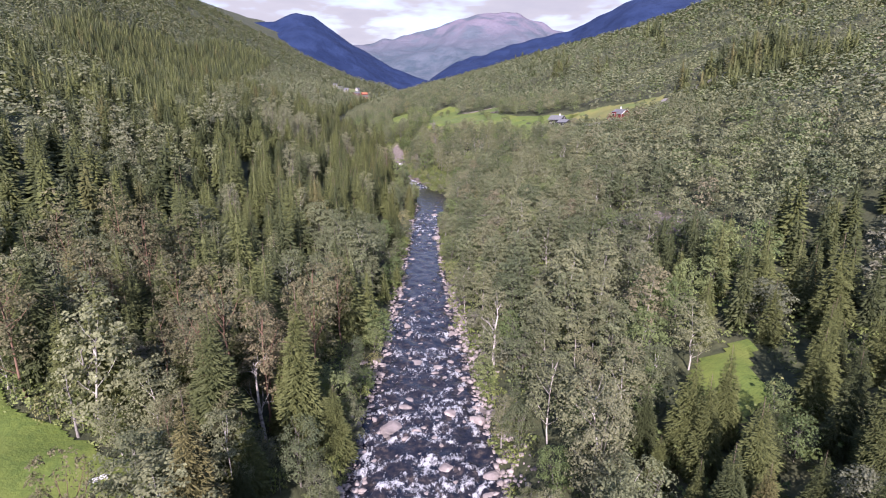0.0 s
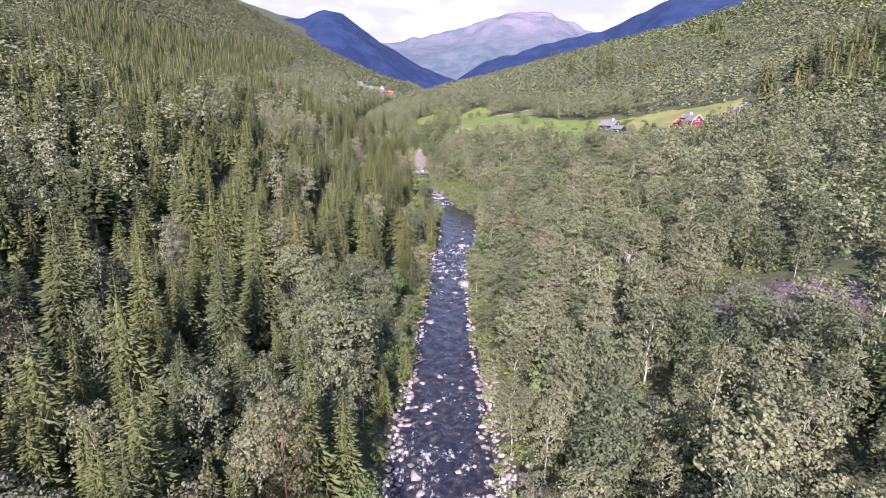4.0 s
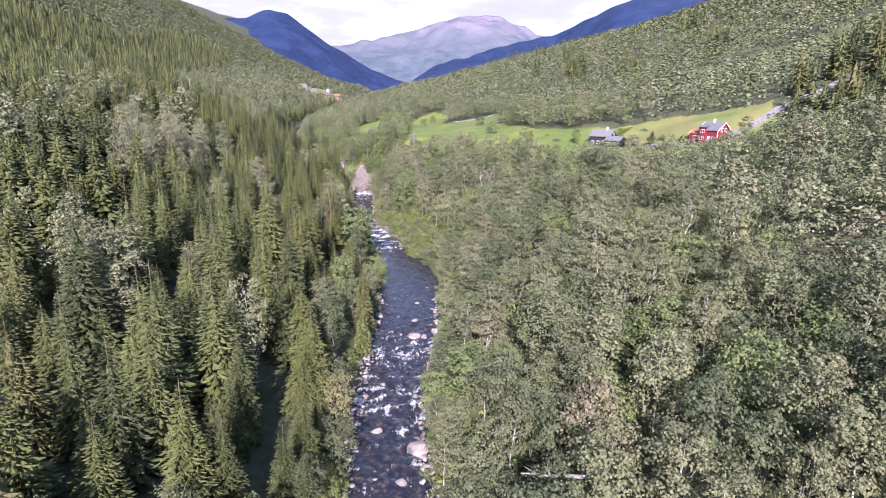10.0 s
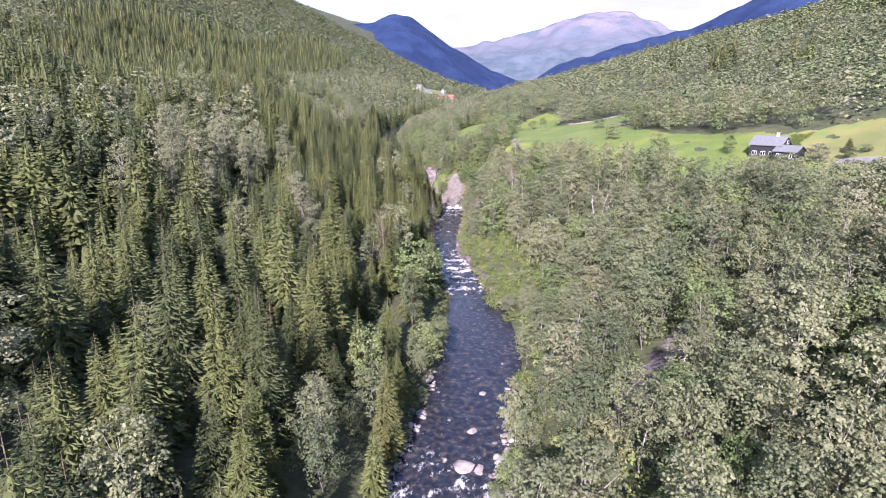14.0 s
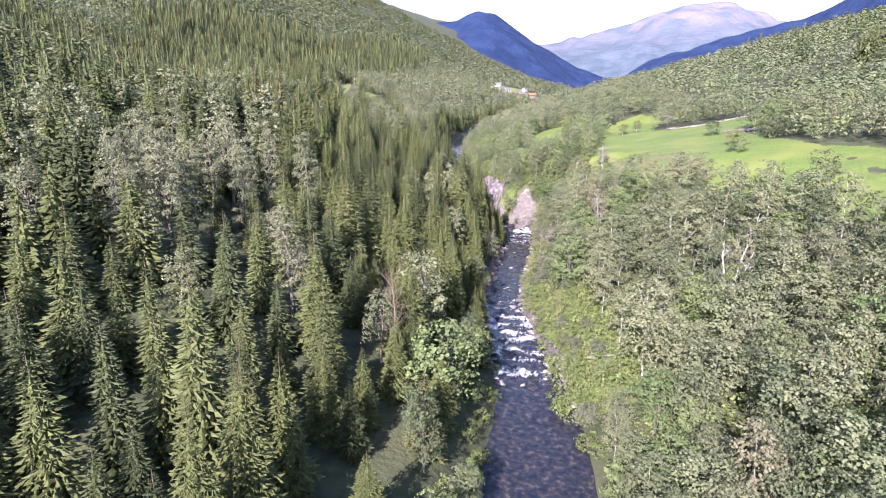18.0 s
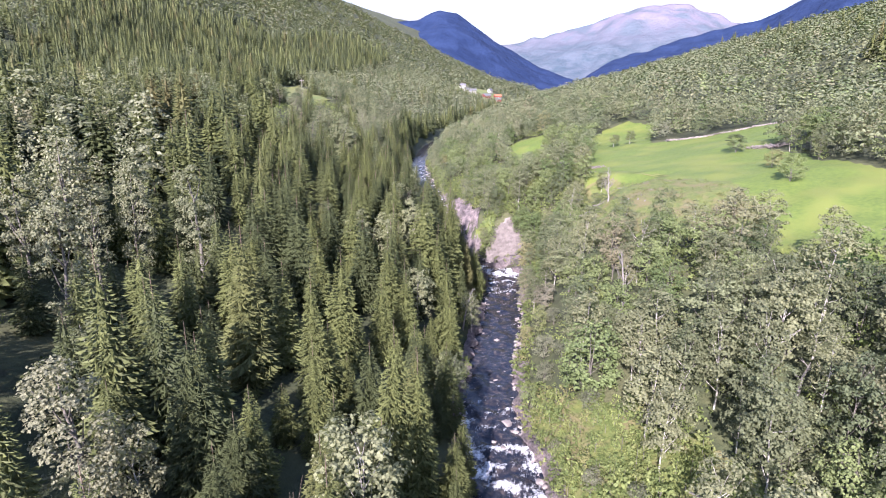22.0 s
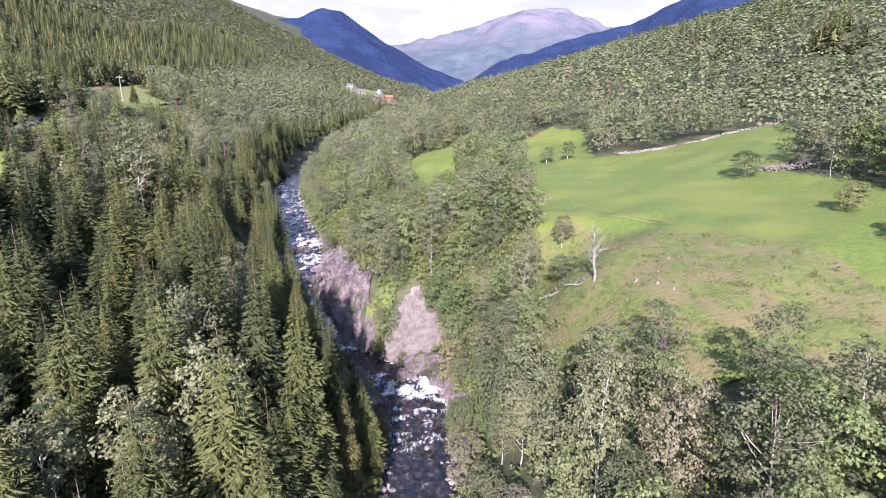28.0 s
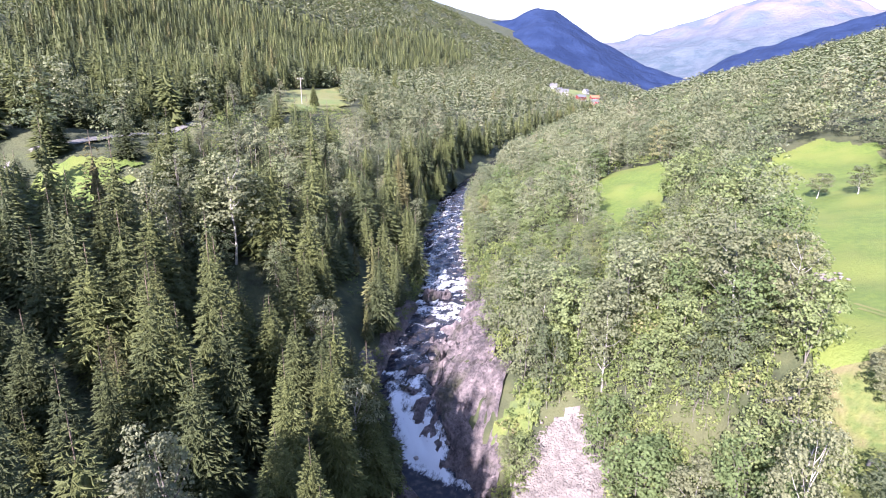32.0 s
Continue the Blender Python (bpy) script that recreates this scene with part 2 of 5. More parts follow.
# height above the water at distances from the river's middle, at some places along it
AWAY = np.array([0, 14, 30, 60, 100, 180, 350, 800, 1100, 2500])
ALONG = np.array([-150, 150, 290, 385, 440, 510, 800, 4200])
RIGHT = np.array([
    (0, 4, 9, 17, 31, 60, 125, 275, 290, 290), (0, 4, 9, 17, 31, 60, 125, 272, 285, 285), (0, 4, 10, 21, 34, 56, 122, 268, 280, 280),
    (0, 9, 24, 29, 36, 58, 118, 262, 275, 275), (0, 5, 11, 21.5, 30, 45, 108, 254, 265, 265), (0, 4, 9, 17, 23, 42, 102, 240, 250, 250),
    (0, 4, 10, 20, 30, 50, 96, 216, 226, 226), (0, 4, 10, 18, 26, 42, 74, 165, 172, 172)])
LEFT = np.array([
    (0, 3, 4, 7, 14, 42, 120, 345, 455, 460), (0, 3, 6, 13, 23, 50, 125, 345, 450, 455), (0, 5, 10, 19, 30, 52, 120, 340, 445, 450),
    (0, 9, 17, 30, 40, 52, 115, 335, 440, 445), (0, 8, 17, 32, 36, 47, 108, 330, 435, 440), (0, 7, 15, 33, 36, 48, 116, 345, 450, 455),
    (0, 4, 12, 27, 33, 52, 124, 352, 455, 460), (0, 4, 12, 27, 33, 54, 128, 345, 445, 445)])


def table(t, d, y):
    i = np.clip(np.searchsorted(ALONG, y) - 1, 0, len(ALONG) - 2)
    f = np.clip((y - ALONG[i]) / (ALONG[i + 1] - ALONG[i]), 0, 1)
    f = f * f * (3 - 2 * f)
    j = np.clip(np.searchsorted(AWAY, d) - 1, 0, len(AWAY) - 2)
    g = np.clip((d - AWAY[j]) / (AWAY[j + 1] - AWAY[j]), 0, 1)
    return (t[i, j] * (1 - g) + t[i, j + 1] * g) * (1 - f) + (t[i + 1, j] * (1 - g) + t[i + 1, j + 1] * g) * f


def waves(x, y, size, seed):
    """A smooth, cheap unevenness of about -1 to 1."""
    r = np.random.default_rng(seed)
    out = 0
    for k in range(7):
        a, b, c = r.uniform(0, 6.28), r.uniform(0, 6.28), r.uniform(0.6, 1.9)
        out = out + np.sin((x * np.cos(a) + y * np.sin(a)) * 6.28 * c / size + b) / (c * 3)
    return out


def slant(y):
    return np.sqrt(1 + ((river_x(y + 4) - river_x(y - 4)) / 8) ** 2)


def ground(x, y):
    """The height of the land."""
    x, y = np.asarray(x, float), np.asarray(y, float)
    s = (x - river_x(y)) / slant(y)
    d = np.abs(s)
    up = 0
    for k in (0.9, 1.0, 1.12):
        up = up + np.where(s > 0, table(RIGHT, d * k, y), table(LEFT, d * k, y)) / 3
    w = river_half(y)
    bank = np.clip((d - w) / 2.5, 0, 1)
    bed = -0.9 * (1 - np.clip((d - w + 1.5) / 3, 0, 1)) + 0.2
    far = np.clip((d - 12) / 40, 0, 1)
    rough = waves(x, y, 60, 5) * 1.2 * far + waves(x, y, 14, 6) * 0.35 * np.clip((d - 8) / 20, 0, 1)
    rough = rough + waves(x, y, 330, 8) * 12 * np.clip((d - 240) / 300, 0, 1)
    land = river_z(y) + bed + up * bank * np.clip((d - w) / 8 + 0.25, 0, 1) + rough
    # the sloping shelf of the large meadow
    ease = lambda v, a, b: np.clip((v - a) / (b - a), 0, 1) ** 2 * (3 - 2 * np.clip((v - a) / (b - a), 0, 1))
    shelf = ease(x, -30, -9) * (1 - ease(x, 75, 120)) * ease(y, 352, 390) * (1 - ease(y, 500, 560)) * ease(s, 8, 34)
    land = land - 2.9 * np.exp(-(((x - 88) / 42) ** 2 + ((y - 322) / 36) ** 2) ** 2)  # the level yard of the farm
    return land * (1 - shelf) + (36.3 + 0.17 * x + 0.05 * (y - 431) + rough * 0.6) * shelf

# ---- meshes ----
def mesh_of(name, v, f, material=None, smooth=False, **values):
    """A mesh from arrays: places, and faces that all have the same number of corners; values: one number a vertex."""
    v, f = np.asarray(v, np.float32), np.asarray(f, np.int32)
    me = bpy.data.meshes.new(name)
    me.vertices.add(len(v))
    me.vertices.foreach_set("co", v.ravel())
    me.loops.add(f.size)
    me.loops.foreach_set("vertex_index", f.ravel())
    me.polygons.add(len(f))
    me.polygons.foreach_set("loop_start", np.arange(len(f), dtype=np.int32) * f.shape[1])
    me.polygons.foreach_set("use_smooth", np.full(len(f), smooth))
    for key, value in values.items():
        a = me.attributes.new(key, "FLOAT", "POINT")
        a.data.foreach_set("value", np.asarray(value, np.float32))
    me.update(calc_edges=True)
    me.validate()
    if material:
        me.materials.append(material)
    return me


def joined(pieces):
    """Several (places, faces) as one."""
    vs, fs, n = [], [], 0
    for v, f in pieces:
        vs.append(v)
        fs.append(np.asarray(f) + n)
        n += len(v)
    return np.concatenate(vs), np.concatenate(fs)


def spread(piece, at, size, turn):
    """Copies of one (places, faces) at many places, with their sizes (across, up) and turns, as one."""
    v, f = piece
    c, s = np.cos(turn)[:, None], np.sin(turn)[:, None]
    x = (v[None, :, 0] * c - v[None, :, 1] * s) * size[:, :1] + at[:, :1]
    y = (v[None, :, 0] * s + v[None, :, 1] * c) * size[:, :1] + at[:, 1:2]
    z = v[None, :, 2] * size[:, 1:] + at[:, 2:3]
    return np.stack([x, y, z], 2).reshape(-1, 3), (f[None] + (np.arange(len(at)) * len(v))[:, None, None]).reshape(-1, f.shape[1])


def part(name, mesh, parent, label=""):
    ob = new(name, mesh)
    ob.parent = parent
    return tagged(ob, label)


def thing(name, label, category, group="", at=None):
    ob = new(name)
    if at is not None:
        ob.matrix_world = at
    return tagged(ob, label, category, group)


def tube(points, radii, sides=6):
    """A tapering round stem along some points."""
    p, r = np.asarray(points, float), np.asarray(radii, float)
    a = np.arange(sides) * 2 * np.pi / sides
    rings = []
    for i in range(len(p)):
        d = p[min(i + 1, len(p) - 1)] - p[max(i - 1, 0)]
        d = d / (np.linalg.norm(d) + 1e-9)
        u = np.cross(d, (0.31, 0.95, 0.07))
        u = u / np.linalg.norm(u)
        w = np.cross(d, u)
        rings.append(p[i] + r[i] * (np.cos(a)[:, None] * u + np.sin(a)[:, None] * w))
    n = len(p)
    i, j = np.meshgrid(np.arange(n - 1), np.arange(sides), indexing="ij")
    k = (j + 1) % sides
    q = np.stack([i * sides + j, i * sides + k, (i + 1) * sides + k, (i + 1) * sides + j], 2).reshape(-1, 4)
    return np.concatenate(rings), q


# ---- trees ----
def leaves_at(centres, size, r, facing, loose=0.45, slim=0.62):
    """A small four-cornered leaf spray at each place, turned roughly the given way."""
    n = len(centres)
    f = facing + r.normal(size=(n, 3)) * loose
    f /= np.linalg.norm(f, axis=1, keepdims=True)
    u = np.cross(f, r.normal(size=(n, 3)))
    u /= np.linalg.norm(u, axis=1, keepdims=True)
    w = np.cross(f, u)
    s = size * r.uniform(0.6, 1.35, (n, 1))
    c = centres
    v = np.stack([c - u * s, c + w * s * slim, c + u * s, c - w * s * slim], 1).reshape(-1, 3)
    return v, np.arange(4 * n).reshape(-1, 4)


FINE = {"per": 1.0, "leaf": 1.0}  # raised for the trees that are passed closely


def broadleaf(h, wide, clumps, per, leaf, seed, low=0.25, top=0.62, limbs=9, stem=0.016, lean=0.04, tight=0.17, stems=1):
    """A broadleaved tree: (stem, limbs) and (crown of leaf sprays in clumps), base at 0."""
    per, leaf = int(per * FINE["per"]), leaf * FINE["leaf"]
    r = np.random.default_rng(seed)
    wood = []
    heads = []
    for k in range(clumps):
        z = low + (1 - low) * r.beta(1.6, 1.3)
        shape = np.sqrt(max(0.02, 1 - ((z - top) / (1.03 - top if z > top else top - low + 0.12)) ** 2))
        a, q = r.uniform(0, 6.28), (r.uniform(0.72, 1.03) if k % 5 else r.uniform(0.15, 0.7))
        heads.append((np.cos(a) * q * wide * shape, np.sin(a) * q * wide * shape, z * h))
    heads = np.array(heads)
    bend = r.normal(0, lean * h, 2)
    for s in range(stems):
        off = r.normal(0, 0.05 * h, 2) if stems > 1 else np.zeros(2)
        zs = np.linspace(-0.03, 0.93, 6)
        line = np.stack([off[0] * zs * 2 + bend[0] * zs ** 2 + r.normal(0, 0.008 * h, 6), off[1] * zs * 2 + bend[1] * zs ** 2 + r.normal(0, 0.008 * h, 6), zs * h], 1)
        wood.append(tube(line, h * stem * np.array([1.25, 1, 0.8, 0.58, 0.35, 0.1]), 6))
        for k in range(limbs):
            head = heads[r.integers(len(heads))]
            z0 = max(low * 0.7, head[2] / h - r.uniform(0.12, 0.3))
            p0 = np.array([np.interp(z0, zs, line[:, i]) for i in range(3)])
            mid = (p0 + head) / 2 + (0, 0, -0.02 * h)
            wood.append(tube([p0, mid, head], h * stem * np.array([0.42, 0.28, 0.1]), 4))
    heads[:, :2] += bend * (heads[:, 2:] / h) ** 2
    n = clumps * per
    ball = r.normal(0, 1, (n, 3))
    ball /= np.linalg.norm(ball, axis=1, keepdims=True)
    ball[:, 2] = np.abs(ball[:, 2]) * 1.1 - 0.35
    reach = wide * tight * 1.7 * r.uniform(0.55, 1.1, (n, 1)) * np.repeat(r.uniform(0.7, 1.25, (clumps, 1)), per, 0)
    centres = np.repeat(heads, per, 0) + ball * reach * np.array([1, 1, 0.9])
    centres[:, 2] = np.clip(centres[:, 2], 0.03 * h, h * 1.04)
    middle = np.array([bend[0] * 0.4, bend[1] * 0.4, h * 0.45])
    outward = centres - middle
    outward /= np.linalg.norm(outward, axis=1, keepdims=True)
    sprays = leaves_at(centres, leaf, r, ball * 0.75 + outward * 0.8 + np.array([0, 0, 0.4]), 0.65, 0.7)
    return joined(wood), (joined([inner(h, wide, low + 0.04, top, bend, r, clumps * (4 if per > 20 else 2), leaf * 1.15 + 0.03), sprays]) if h > 3 else sprays)


def inner(h, wide, low, top, bend, r, count, leaf):
    """The dense inside of a crown: larger sprays nearer to the stem."""
    z = low + (0.9 - low) * r.uniform(0.05, 1, count)
    shape = np.sqrt(np.clip(1 - ((z - top) / np.where(z > top, 1.0 - top, top - low + 0.12)) ** 2, 0.05, 1))
    a, q = r.uniform(0, 6.28, count), r.uniform(0.55, 0.78, count)
    c = np.stack([np.cos(a) * q * wide * shape + bend[0] * z ** 2, np.sin(a) * q * wide * shape + bend[1] * z ** 2, z * h], 1)
    out = np.stack([np.cos(a), np.sin(a), 0.3 + (z - top)], 1)
    return leaves_at(c, leaf, r, out, 0.5)


def spruce(h, wide, boughs, seed, bare=0.05, slim=0.86, twigs=1):
    """A spruce: stem, and folded drooping sprays of needles all round a dense core, as triangles."""
    r = np.random.default_rng(seed)
    close = FINE["per"] > 1
    boughs = int(boughs * (2.1 if close else 1))
    k = np.arange(boughs)
    q = 1 - (1 - (k + r.uniform(0, 1, boughs)) / boughs * 0.995) ** 0.68  # more boughs low down, where the cone is wide
    q = np.clip(q, 0.0, 0.985)
    a = k * 2.39996 + r.normal(0, 0.25, boughs)
    side_bulge = 1 + 0.13 * np.sin(2 * a + seed) + 0.10 * np.sin(7 * q * 3.1 + a)
    length = wide * ((1 - q) ** slim * (0.78 + 0.22 * np.clip(q * 6, 0, 1)) + 0.03) * side_bulge * r.uniform(0.78, 1.16, boughs)
    z = (bare + (1 - bare) * q) * h
    out = np.stack([np.cos(a), np.sin(a), a * 0], 1)
    side = np.stack([-np.sin(a), np.cos(a), a * 0], 1)
    up = np.array([0, 0, 1.0])
    v = []

    def spray(root, tip, width, droop):
        """A kite folded along its spine: two triangles."""
        mid = root * 0.42 + tip * 0.58
        left, right = mid + side * width - up * droop, mid - side * width - up * droop
        v.append(np.stack([root, tip, left, tip, root, right], 1).reshape(-1, 3))

    rise = (0.75 * q - 0.42 + r.normal(0, 0.08, boughs))[:, None]
    ln = length[:, None]
    root = out * ln * 0.3 + up * (z[:, None] + ln * 0.3 * rise + 0.12 * ln)
    tip = out * ln + up * (z[:, None] + ln * rise)
    width = (ln * r.uniform(0.24, 0.36, (boughs, 1)) + 0.10) * (0.78 if close else 1)
    if twigs == 1:
        spray(root, tip, width * 0.56, width * 0.36)
    else:
        # a leading spray and pairs of side sprays on every bough
        spray(out * ln * 0.55 + up * (z[:, None] + ln * 0.55 * rise + 0.05 * ln), tip, width * 0.3, width * 0.22)
        for at, ahead, wd in ((0.42, 0.3, 1.0), (0.68, 0.24, 0.66))[: twigs - 1]:
            base = out * ln * at + up * (z[:, None] + ln * at * rise + 0.07 * ln)
            for sgn in (-1, 1):
                end = base + side * sgn * width * 1.25 * wd + out * ln * ahead - up * width * r.uniform(0.15, 0.7, (boughs, 1))
                spray(base, end, width * 0.26 * wd, width * 0.16)
    v = np.concatenate(v)
    # the dense core
    sides, rings = (9, 9) if twigs > 1 else (6, 4)
    core = []
    for i in range(rings):
        f0 = i / rings
        j = np.arange(sides + 1) % sides * 6.2832 / sides + i
        rad = wide * 0.44 * (1 - f0) ** slim * r.uniform(0.8, 1.2, sides)[np.arange(sides + 1) % sides]
        ring = np.stack([np.cos(j) * rad, np.sin(j) * rad, np.full(sides + 1, (bare + f0 * (1 - bare) - 0.03) * h)], 1)
        tip0 = np.array([0, 0, h * min(0.86, f0 + 1.3 / rings)])
        core.append(np.stack([ring[:-1], ring[1:], np.repeat(tip0[None], sides, 0)], 1).reshape(-1, 3))
    v = np.concatenate([v, *core])
    zs = np.array([-0.02, 0.25, 0.6, 0.98])
    stem = tube(np.stack([zs * 0, zs * 0, zs * h], 1), h * np.array([0.012, 0.0095, 0.005, 0.001]), 6)
    leader = tube([(0, 0, h * 0.93), (0, 0, h * 1.01)], [0.05, 0.012], 3)
    return joined([stem, leader]), (v, np.arange(len(v)).reshape(-1, 3))


def dome(h, wide, leaf, seed, low=0.15, sprays=20):
    """A tree seen from far off: a lumpy crown of overlapping sprays, as quads."""
    r = np.random.default_rng(seed)
    z = r.beta(1.5, 1.15, sprays)
    a = np.arange(sprays) * 2.4 + r.uniform(0, 0.8, sprays)
    q = wide * np.sqrt(np.clip(1.04 - np.abs(z - 0.4) ** 2 / 0.37, 0.04, 1)) * r.uniform(0.72, 1.05, sprays) * (1 + 0.16 * np.sin(3 * a + seed))
    c = np.stack([np.cos(a) * q, np.sin(a) * q, h * (low + (1 - low) * z)], 1)
    out = np.stack([np.cos(a), np.sin(a), 0.35 + 1.5 * (z - 0.35)], 1)
    return tube([(0, 0, 0), (0, 0, h * 0.6)], [0.12, 0.05], 3), leaves_at(c, leaf, r, out + np.array([0, 0, 0.25]), 0.14, 0.92)


# kind: height, and the makers of five stages of detail
KINDS = {
    "spruce": (15, lambda s: spruce(15, 3.2, 250, s, twigs=3), lambda s: spruce(15, 3.2, 240, s, twigs=2),
               lambda s: spruce(15, 3.2, 240, s), lambda s: spruce(15, 3.2, 90, s), lambda s: spruce(15, 3.2, 42, s)),
    "birch": (12, lambda s: broadleaf(12, 2.55, 60, 36, 0.15, s, low=0.25, top=0.62, limbs=9, stem=0.008), lambda s: broadleaf(12, 2.55, 43, 28, 0.155, s, low=0.25, top=0.62, limbs=0, stem=0.004),
              lambda s: broadleaf(12, 2.55, 30, 17, 0.225, s, low=0.25, top=0.62, limbs=0, stem=0.004), lambda s: dome(12, 2.55, 0.5, s, 0.05, 38), lambda s: dome(12, 2.55, 0.72, s, 0.05, 24)),
    "alder": (11, lambda s: broadleaf(11, 2.8, 62, 36, 0.15, s, low=0.12, top=0.58, stems=2, stem=0.006), lambda s: broadleaf(11, 2.8, 44, 28, 0.155, s, low=0.12, top=0.58, limbs=0, stem=0.004),
              lambda s: broadleaf(11, 2.8, 31, 17, 0.225, s, low=0.12, top=0.58, limbs=0, stem=0.004), lambda s: dome(11, 2.8, 0.5, s, 0.05, 38), lambda s: dome(11, 2.8, 0.72, s, 0.05, 24)),
    "rowan": (9, lambda s: broadleaf(9, 2.6, 54, 36, 0.15, s, low=0.1, top=0.55, stems=2, stem=0.006), lambda s: broadleaf(9, 2.6, 38, 28, 0.155, s, low=0.1, top=0.55, limbs=0, stem=0.004),
              lambda s: broadleaf(9, 2.6, 27, 17, 0.225, s, low=0.1, top=0.55, limbs=0, stem=0.004), lambda s: dome(9, 2.6, 0.5, s, 0.05, 38), lambda s: dome(9, 2.6, 0.72, s, 0.05, 24)),
    "aspen": (16, lambda s: broadleaf(16, 2.4, 74, 36, 0.15, s, low=0.15, top=0.55, tight=0.2), lambda s: broadleaf(16, 2.4, 84, 18, 0.18, s, low=0.15, top=0.55, limbs=0, stem=0.004),
              lambda s: broadleaf(16, 2.4, 37, 17, 0.225, s, low=0.15, top=0.55, limbs=0, stem=0.004), lambda s: dome(16, 2.4, 0.5, s, 0.05, 38), lambda s: dome(16, 2.4, 0.72, s, 0.05, 24)),
    "willow": (6.5, lambda s: broadleaf(6.5, 2.7, 50, 36, 0.15, s, low=0.1, top=0.5, stems=3, stem=0.008), lambda s: broadleaf(6.5, 2.7, 36, 28, 0.155, s, low=0.1, top=0.5, limbs=0, stem=0.004),
              lambda s: broadleaf(6.5, 2.7, 25, 17, 0.225, s, low=0.1, top=0.5, limbs=0, stem=0.004), lambda s: dome(6.5, 2.7, 0.5, s, 0.05, 38), lambda s: dome(6.5, 2.7, 0.72, s, 0.05, 24)),
    "pine": (17, lambda s: broadleaf(17, 2.7, 50, 36, 0.15, s, low=0.27, top=0.66, limbs=10, stem=0.008, lean=0.02, tight=0.16), lambda s: broadleaf(17, 2.7, 36, 28, 0.155, s, low=0.27, top=0.66, limbs=0, stem=0.004),
              lambda s: broadleaf(17, 2.7, 25, 17, 0.225, s, low=0.27, top=0.66, limbs=0, stem=0.004), lambda s: dome(17, 2.7, 0.5, s, 0.3, 38), lambda s: dome(17, 2.7, 0.72, s, 0.3, 24)),
    "bush": (2.6, lambda s: broadleaf(2.6, 1.4, 22, 26, 0.1, s, low=0.05, top=0.45, stems=3, stem=0.012, limbs=3), lambda s: broadleaf(2.6, 1.4, 16, 11, 0.125, s, low=0.05, limbs=0),
             lambda s: broadleaf(2.6, 1.5, 7, 7, 0.18, s, low=0.05, limbs=0)),
}

# ---- the plan of fields, clearings and woods ----
MEADOW = [(-12, 414), (-11, 459), (-9, 477), (18, 475), (40, 471), (68, 484), (52, 447), (37, 423), (41, 410), (41, 398), (48, 382), (66, 366), (84, 348), (66, 326), (50, 322), (38, 326), (25, 341), (16, 352), (7, 360), (-2, 365), (-9, 376), (-14, 394)]
UPPER_MEADOW = [(-9, 470), (-13, 500), (-6, 523), (6, 535), (17, 524), (14, 495), (10, 470)]
SMALL_MEADOW = [(-52, 504), (-46, 524), (-33, 517), (-27, 499), (-32, 466), (-40, 472)]
TERRACE_FIELD = [(-236, 604), (-245, 672), (-168, 566), (-158, 512), (-190, 528)]
YARD_GRASS = [(70, 316), (72, 336), (80, 352), (100, 347), (128, 326), (116, 296), (90, 288)]
LOW_FIELD = [(-85, 80), (-55, 62), (-41, 57), (-32, 52), (-27, 25), (-85, 15)]
GLADE = [(-5, 280), (-9, 296), (-14, 312), (-17, 326), (-6, 324), (2, 314), (10, 303), (13, 292), (6, 282)]
VILLAGE = [(-240, 1060), (-240, 1230), (-190, 1260), (-150, 1230), (-150, 1110), (-175, 1050)]
TERRACE_EDGE = [(-160, 512), (-130, 488), (-142, 540), (-168, 566)]
ROAD_EDGE = [(-148, 440), (-126, 440), (-124, 468), (-138, 486), (-150, 486)]
CLEARING = [(31, 60), (36, 71), (44, 73), (41, 58)]
PASTURE = [(-14, 412), (-13, 376), (0, 365), (12, 358), (23, 362), (22, 376), (12, 392), (3, 404), (-6, 414)]
ROCK_PATCH = [(41, 124), (38, 140), (50, 148), (62, 138), (56, 122)]
GULLY = [(14, 229), (21, 243), (31, 254), (52, 264), (54, 257), (35, 250), (25, 240), (17, 226)]
SCREE_SLOPE = [(-40, 409), (-39.5, 413.5), (-37, 415.8), (-33, 415.8), (-30.5, 413), (-29, 407), (-33, 405.5)]
DARK_STAND = [(-243, 612), (-262, 753), (-335, 1100), (-375, 1249), (-460, 1280), (-425, 1050), (-357, 732), (-300, 618)]  # tall spruces above the hay field
HILL_STAND = [(-318, 520), (-324, 740), (-451, 967), (-490, 800), (-420, 600)]
ROAD_STAND = [(-150, 455), (-160, 500), (-235, 600), (-300, 618), (-400, 640), (-300, 450), (-190, 420)]
ROAD_GREEN = [(-139, 416), (-136, 424), (-126, 430), (-121, 424), (-125, 416), (-132, 413)]
ASPENS = [(-88, 287.5, 17), (-79, 276.5, 16), (-72, 277.5, 15), (-72.5, 284.5, 17), (-72.6, 298, 17), (-47.5, 276, 14), (-74, 269.5, 15), (-93, 296, 17),
          (-90, 316, 16), (-80, 317, 17), (-76, 258, 14), (-74, 324, 16), (-84, 302, 16), (-97, 305, 17), (-57, 377, 7.8), (-52, 377.5, 7.6)]  # pale aspens over the spruces: x, y, height
SNAG_GROUND = [(-15, 390), (-13, 374), (0, 364), (7, 370), (-2, 394)]  # open ground round the bare snag
BARE_ROCK = [(-63, 424), (-64, 450), (-59, 452), (-50, 430), (-42, 414), (-45, 408)]


